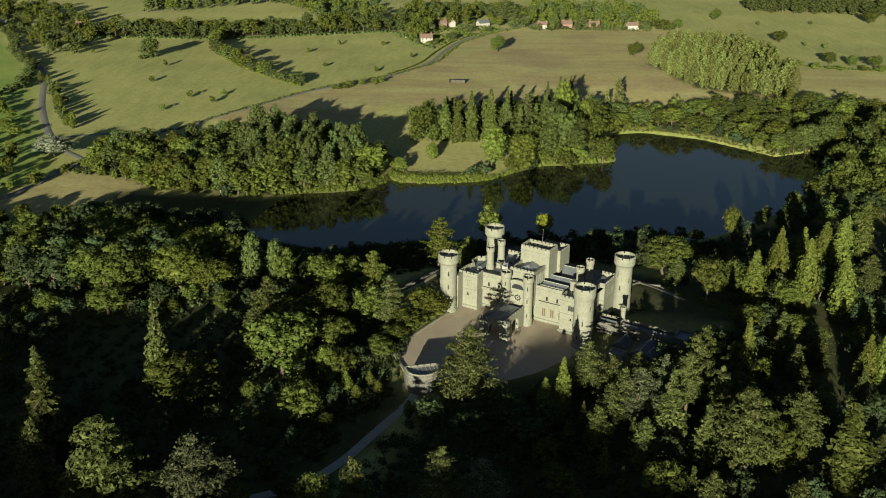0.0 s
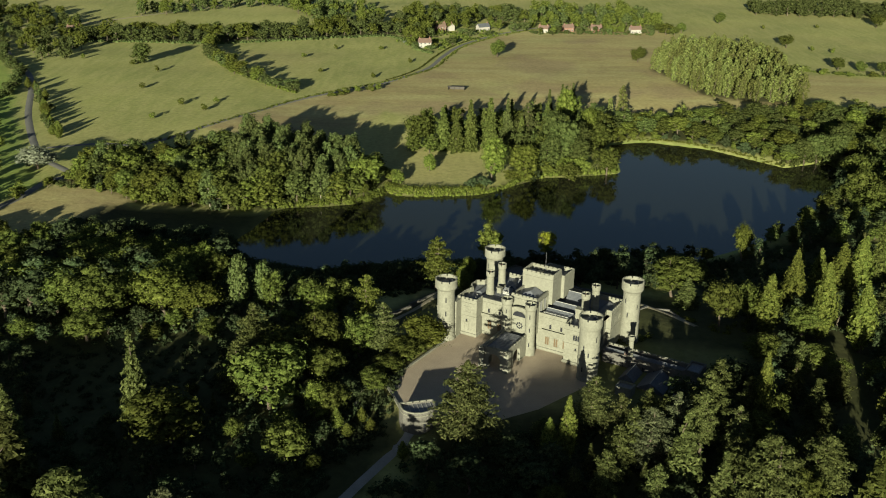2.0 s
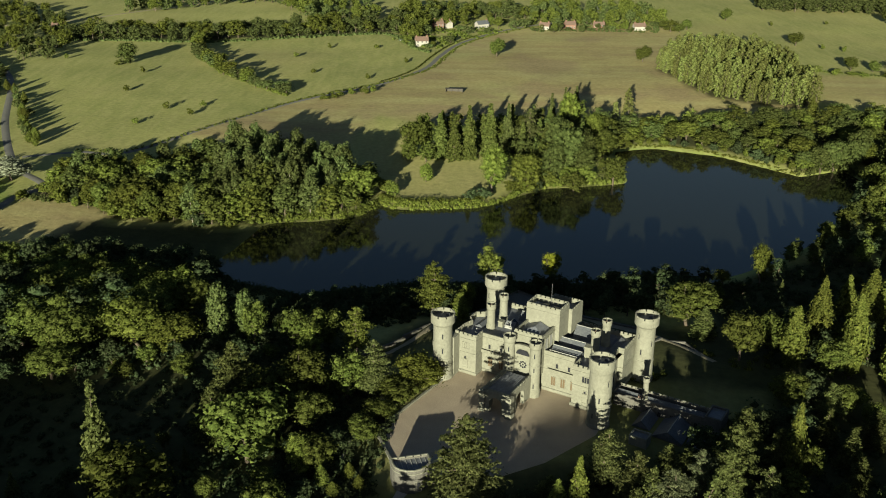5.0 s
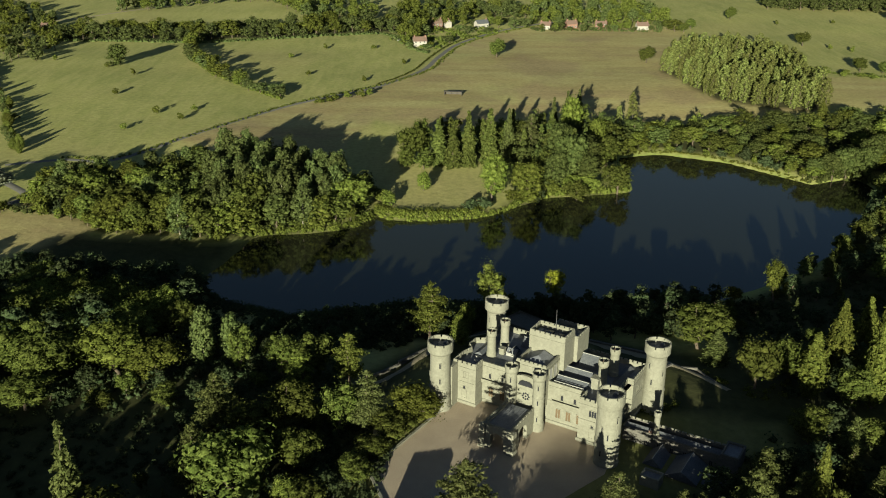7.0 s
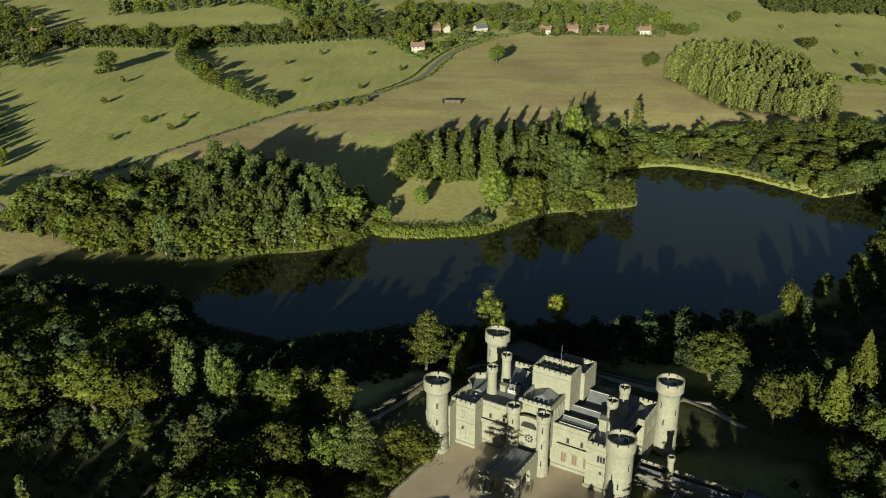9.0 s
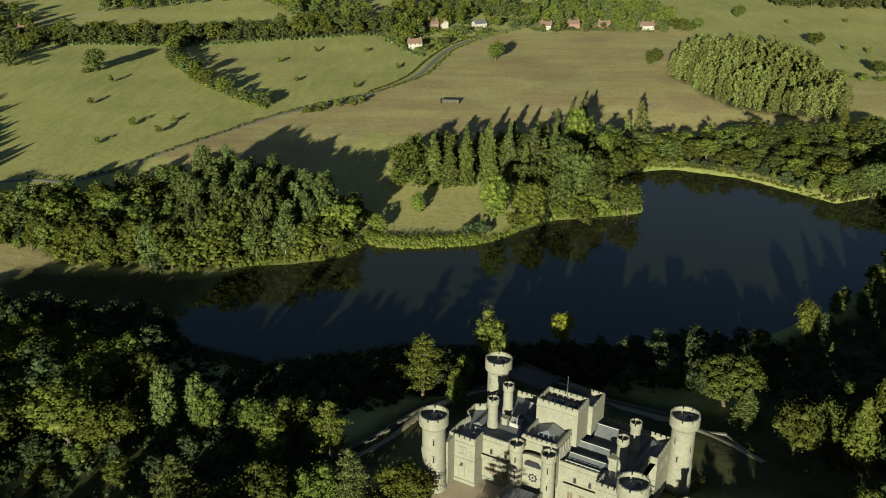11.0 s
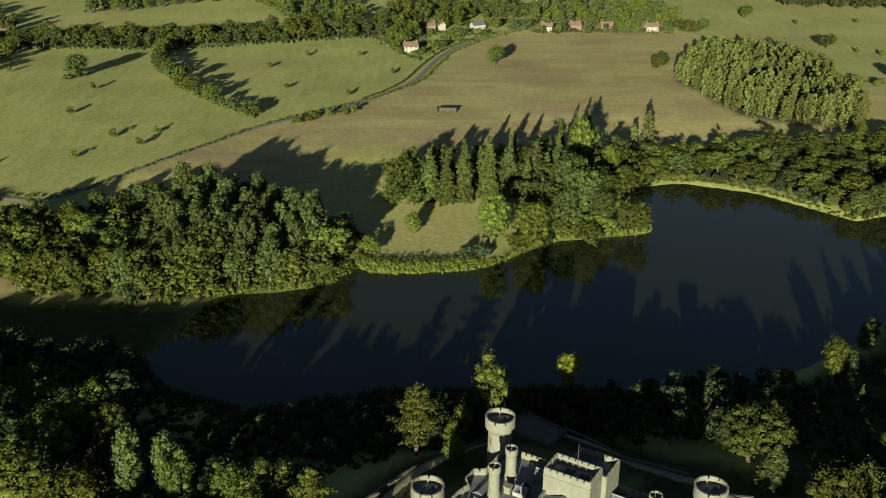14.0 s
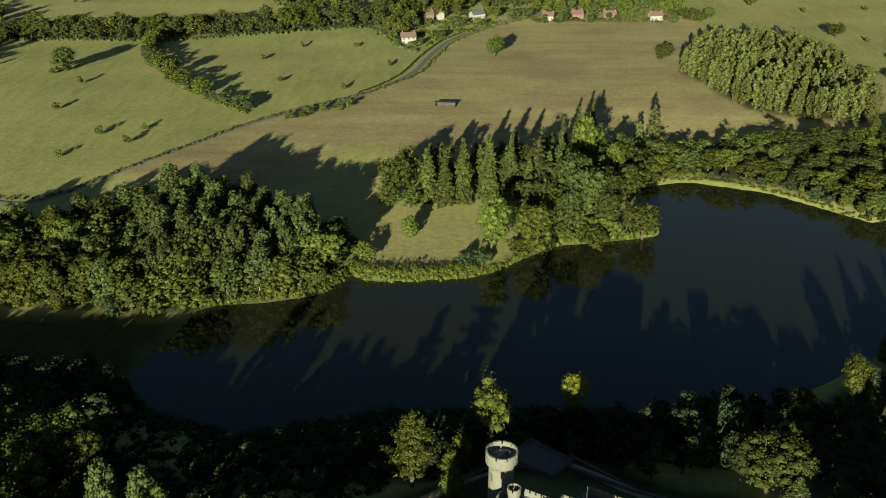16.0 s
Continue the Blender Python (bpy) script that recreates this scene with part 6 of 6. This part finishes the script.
thicket("reed_bed", along([(-30, 493), (-20, 486.5), (0, 487), (18, 490.5), (28, 497), (36, 505)], 0.8, 0.8, 36) + along([(-30, 495), (-18, 489.5), (0, 490), (20, 494)], 0.9, 0.9, 46), 1.5, LEAF_REED, "yellow-green reed bed at the water's edge", 36, 40, 0.6, 1.1)
thicket("waterside_hedge", along([(-31, 499), (-22, 493), (0, 493.5), (14, 495), (22, 499)], 1.1, 0.8, 52), 2.0, LEAF_LIME, "leafy waterside bushes behind the reeds", 52, 44, 0.7, 0.9)
thicket("reed_bed", along([(-84, 465), (-62, 469), (-43, 475), (-31, 493)], 1.0, 0.8, 37), 1.9, LEAF_LIME, "tall green reeds below the wood", 37, 36, 0.8, 1.2)
thicket("reed_bed", along([(36, 505), (55, 521), (84, 528), (100, 532)], 1.5, 0.8, 38), 2.6, LEAF_LIME, "leafy bushes overhanging the water", 38, 44, 0.8, 1.4)
thicket("waterside_hedge", along([(-205, 476), (-167, 472), (-132, 467), (-100, 470), (-75, 474), (-56, 481), (-40, 491)], 1.6, 2.0, 57), 2.6, LEAF_ASPEN_AND_HAZE, "grey-green sallow bushes at the marsh's edge", 57, 44, 0.8, 1.0)
thicket("reed_bed", along([(103, 592), (128, 600), (165, 584), (200, 547)], 0.9, 0.7, 39), 1.0, LEAF_REED, "bright grassy fringe of the lake bank", 39, 18, 0.6, 0.5)
thicket("undergrowth", strew([(-98, 408), (-84, 395), (-56, 384), (-10, 392), (45, 394), (84, 389), (112, 396), (110, 386), (40, 378), (-56, 372), (-100, 392)], 2.0, 40), 1.8, LEAF_SHADED, "dark waterside undergrowth below the castle", 40, 30, 0.7)
thicket("undergrowth", strew([(-125, 170), (-40, 170), (-34, 205), (-22, 250), (-30, 330), (-90, 368), (-190, 392)], 3.6, 41, open_ground), 2.4, LEAF_SHADED, "dark brambles on the woodland floor", 41, 20, 0.9)
thicket("undergrowth", strew([(26, 170), (125, 170), (200, 415), (170, 420), (112, 390), (104, 290), (60, 254), (28, 240)], 4.2, 42, open_ground), 2.2, LEAF_SHADED, "dark brambles under the east wood", 42, 26, 0.9)
# dark shrubs added so the shaded ground here looks near black
thicket("undergrowth", strew([(-60, 160), (26, 160), (46, 205), (34, 240), (0, 240), (-24, 210)], 3.0, 51, lambda x, y: float(gap(np.array(x), np.array(y), DRIVE)) < 4.5), 2.0, LEAF_SHADED, "dark shrubs added to deepen shade below the drive", 51, 26, 0.8)
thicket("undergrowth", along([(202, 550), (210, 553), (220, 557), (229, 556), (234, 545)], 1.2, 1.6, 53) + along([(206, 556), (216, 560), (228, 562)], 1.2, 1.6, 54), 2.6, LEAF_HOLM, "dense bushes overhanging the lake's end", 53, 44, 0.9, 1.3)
thicket("undergrowth", strew(WOODS_AND_SHADE["strip"], 3.4, 43), 2.6, LEAF_OAK, "leafy undergrowth in the wood", 43, 26, 1.0)
# dark growth added beside the drive to deepen the shade
thicket("undergrowth", strew([(-48, 214), (-34, 205), (-28, 222), (-16, 240), (-14, 252), (-11, 290), (-22, 302), (-40, 290), (-44, 250)], 2.2, 47), 1.7, LEAF_SHADED, "dark shrubs and brambles beside the drive", 47, 30, 0.7)
# low dark growth stands in for the black shade of the clearing
thicket("undergrowth", strew([(-145, 303), (-120, 304), (-86, 305), (-72, 286), (-73, 268), (-92, 267), (-117, 253), (-136, 274)], 3.4, 48), 1.2, LEAF_SHADED, "dark growth added to blacken a shaded clearing", 48, 24, 0.8)
thicket("undergrowth", strew([(-112, 345), (-40, 332), (0, 352), (40, 366), (100, 356), (135, 395), (100, 387), (45, 391), (-10, 390), (-60, 377), (-100, 394)], 2.9, 49), 2.2, LEAF_SHADED, "dark shrubs covering the bank above the water", 49, 30, 0.8)
thicket("undergrowth", along([(-18.5, 263), (-19.5, 269), (-16, 274), (-12, 280.5), (-7, 288.5), (-1.5, 297)], 1.3, 0.6, 50), 1.6, LEAF_OAK, "green bushes leaning on the yard wall", 50, 40, 0.6, 0.9)
thicket("garden_shrubbery", along([(57, 300), (64, 297), (72, 301)], 1.2, 0.6, 44) + along([(88, 322), (98, 312), (110, 318), (116, 330)], 2.0, 2.0, 45), 1.6, LEAF_LIME, "sunlit garden shrubs beside the tower", 44, 40, 0.6)

thicket("garden_shrubbery", strew([(-46, 905), (-34, 890), (-8, 868), (4, 880), (14, 905), (60, 950), (52, 975), (0, 965), (-35, 935)], 6.0, 55), 2.4, LEAF_LIME, "green shrubs and hedges of the village gardens", 55, 26, 1.1)
thicket("garden_shrubbery", along([(86, 960), (108, 963), (135, 964), (160, 960), (200, 956)], 2.2, 1.6, 56), 1.9, LEAF_ASPEN_AND_HAZE, "garden hedges before the roadside cottages", 56, 26, 1.0)

# oaks out of sight, added to close gaps in the shadow on the field
for x, y, high, reach in ((34, 580, 18, 7), (47, 584, 19, 7.5), (60, 590, 20, 7.5), (72, 596, 19, 7), (85, 612, 16, 7)):
    stand("deep_oak_tree", x, y, at(x, y) + high, reach, "hidden behind the firs to close their shadow", "lakeside wood")

# ---- village, farm and field shelter ----
def cottage(x, y, turn, w, d, eave, rise, wall, roof, label, stacks=1, rows=1):
    """A house with gabled roof, chimney stacks, windows and a door."""
    h = empty("cottage", pose(x, y, at(x, y) - 0.2, 0, 0, turn), label, "house", "village houses")
    bm = boxes((-w / 2, w / 2, -d / 2, d / 2, -0.5, eave))
    for sx in (-w / 2, w / 2):
        v = [bm.verts.new(p) for p in ((sx, -d / 2, eave), (sx, d / 2, eave), (sx, 0, eave + rise))]
        bm.faces.new(v)
    wl_ = part("wall", bm, wall, h)
    bm = bmesh.new()
    o = 0.4
    v = [bm.verts.new(p) for p in ((-w / 2 - o, -d / 2 - o, eave - 0.2), (w / 2 + o, -d / 2 - o, eave - 0.2), (w / 2 + o, 0, eave + rise + 0.1), (-w / 2 - o, 0, eave + rise + 0.1), (w / 2 + o, d / 2 + o, eave - 0.2), (-w / 2 - o, d / 2 + o, eave - 0.2))]
    low = [bm.verts.new(q.co - Vector((0, 0, 0.2))) for q in v]
    for f in ((0, 1, 2, 3), (3, 2, 4, 5)):
        bm.faces.new([v[i] for i in f])
        bm.faces.new([low[i] for i in f[::-1]])
    for a, b in ((0, 1), (1, 2), (2, 4), (4, 5), (5, 3), (3, 0)):
        bm.faces.new((v[b], v[a], low[a], low[b]))
    r = part("roof", bm, roof, h)
    for i in range(stacks):
        cx = -w / 2 + 0.9 + i * (w - 1.8) / max(1, stacks - 1) if stacks > 1 else w / 2 - 0.9
        part("chimney", boxes((cx - 0.45, cx + 0.45, -0.4, 0.4, eave + rise * 0.6, eave + rise + 1.3)), BRICK, r)
    n = max(2, int(w / 3))
    for row in range(rows):
        for i in range(n):
            window(wl_, -w / 2 + (i + 0.5) * w / n, -d / 2, 0.9 + row * 2.6, 0, 1.1, 1.3, 2, False, GLASS, PALE)
    part("door", boxes((-0.5, 0.5, -d / 2 - 0.08, -d / 2, 0, 2.0)), TIMBER, h)
    return h


for x, y in ((-28, 876), (-10, 876), (-14, 872), (86, 958), (104, 956), (110, 962), (130, 958), (138, 962), (158, 958), (172, 964), (200, 958), (166, 966), (108, 972), (134, 974), (92, 962), (118, 966), (146, 964), (154, 965), (178, 960), (193, 963), (-14, 972), (6, 976), (28, 984), (46, 984), (60, 1000), (-2, 968), (-24, 900), (84, 990), (112, 984), (160, 986)):
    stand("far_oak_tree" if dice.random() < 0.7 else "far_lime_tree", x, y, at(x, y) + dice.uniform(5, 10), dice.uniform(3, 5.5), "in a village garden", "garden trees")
for x, y, high, reach in ((6, 897, 11, 6), (-17, 924, 12, 6.5), (-30, 942, 13, 6.5), (-33, 884, 10, 5), (22, 942, 11, 5.5), (40, 946, 8, 4.5), (-6, 942, 8, 4), (14, 956, 9, 5), (52, 972, 12, 6),
                          (66, 966, 12, 6.5), (76, 976, 14, 7), (103, 955, 7, 4.5), (131, 961, 8, 4), (160, 966, 10, 4.5), (172, 972, 11, 5), (214, 958, 12, 8.5), (204, 975, 11, 6), (138, 985, 13, 6), (110, 990, 13, 6.5)):
    stand("far_lime_tree" if dice.random() < 0.4 else "far_oak_tree", x, y, at(x, y) + high, reach, "beside the village houses", "garden trees")

cottage(-19.5, 882, 8, 11, 8, 5.2, 3.0, RENDERED, TILES, "white rendered house with a tiled roof among trees", 2, 2)
cottage(-6, 966, 20, 9, 8, 5.4, 3.4, BRICK, TILES, "red brick house with steep tiled gables", 2, 2)
cottage(3.5, 972, -65, 8, 6.5, 4.8, 3.0, RENDERED, TILES, "pale gabled cottage beside the brick house", 1, 2)
cottage(36, 974, 30, 12, 7, 4.2, 2.8, RENDERED, SLATE, "pale cottage with a grey slate roof", 1, 1)
cottage(96, 970, -16, 9.5, 7, 4.0, 2.8, RENDERED, TILES, "pale roadside cottage with a tiled roof", 2, 1)
cottage(121, 978, 12, 10, 7, 4.2, 2.8, BRICK, TILES, "brick cottage row with a tiled roof", 2, 1)
cottage(148, 972, -4, 10.5, 7, 4.4, 3.0, BRICK, TILES, "brick cottage pair with a red tiled roof", 2, 2)
cottage(186, 968, 8, 11, 7, 4.2, 2.8, RENDERED, TILES, "long white cottage with a tiled roof", 2, 1)
cottage(165, 1062, 0, 12, 8, 4.8, 3.0, RENDERED, SLATE, "pale house far behind the cottages", 1, 2)
cottage(-352, 925, 30, 12, 8, 4.6, 3.2, BRICK, TILES, "dark brick farmhouse among trees", 2, 2)

canopy = empty("barn", pose(-440, 938, at(-440, 938), 0, 0, 20), "white-roofed open barn beside the lane", "barn")
for sx in (-8, -2.7, 2.7, 8):
    for sy in (-4.5, 4.5):
        part("post", boxes((sx - 0.15, sx + 0.15, sy - 0.15, sy + 0.15, 0, 4.2)), TIMBER, canopy)
ridge_roof("roof", -9.5, 9.5, -6, 6, 4.2, 1.6, canopy, PALE)

shed = empty("field_shelter", pose(8, 706, at(8, 706), 0, 0, -4), "low dark timber livestock shelter in the dry meadow", "shelter")
part("back_wall", boxes((-6, 6, 2.0, 2.2, 0, 2.4)), TIMBER, shed)
for sx in (-6, 5.8):
    part("side_wall", boxes((sx, sx + 0.2, -2.0, 2.0, 0, 2.3)), TIMBER, shed)
for i in range(4):
    part("post", boxes((-5.9 + i * 3.9, -5.7 + i * 3.9, -2.2, -2.0, 0, 2.6)), TIMBER, shed)
roof_ = part("roof", boxes((-6.4, 6.4, -2.7, 2.6, 0, 0.15)), TIMBER, shed)
roof_.matrix_basis = pose(0, 0, 2.55, -5, 0, 0)


def car(x, y, turn, paint, label):
    """A parked car: body, cabin glass and wheels."""
    c = empty("parked_car", pose(x, y, at(x, y) + 0.1, 0, 0, turn), label, "car", "parked cars")
    bm = boxes((-2.1, 2.1, -0.85, 0.85, 0.3, 0.95), (-1.3, 1.1, -0.72, 0.72, 0.95, 1.45))
    part("body", bm, paint, c)
    part("windows", boxes((-1.32, 1.12, -0.73, 0.73, 1.0, 1.36)), GLASS, c)
    for sx in (-1.3, 1.3):
        for sy in (-0.8, 0.8):
            bm = bmesh.new()
            bmesh.ops.create_cone(bm, cap_ends=True, segments=12, radius1=0.32, radius2=0.32, depth=0.2, matrix=pose(sx, sy, 0.32, 90, 0, 0))
            part("wheel", bm, TARMAC, c)
    return c


for x, y, turn, paint, label in ((-38, 902, 40, PALE, "white car parked by the village"), (-34, 908, 50, METAL, "silver car parked by the village"), (-30, 899, 20, SLATE, "dark grey car parked by the village"), (-27, 914, 70, METAL, "silver car parked under trees")):
    car(x, y, turn, paint, label)
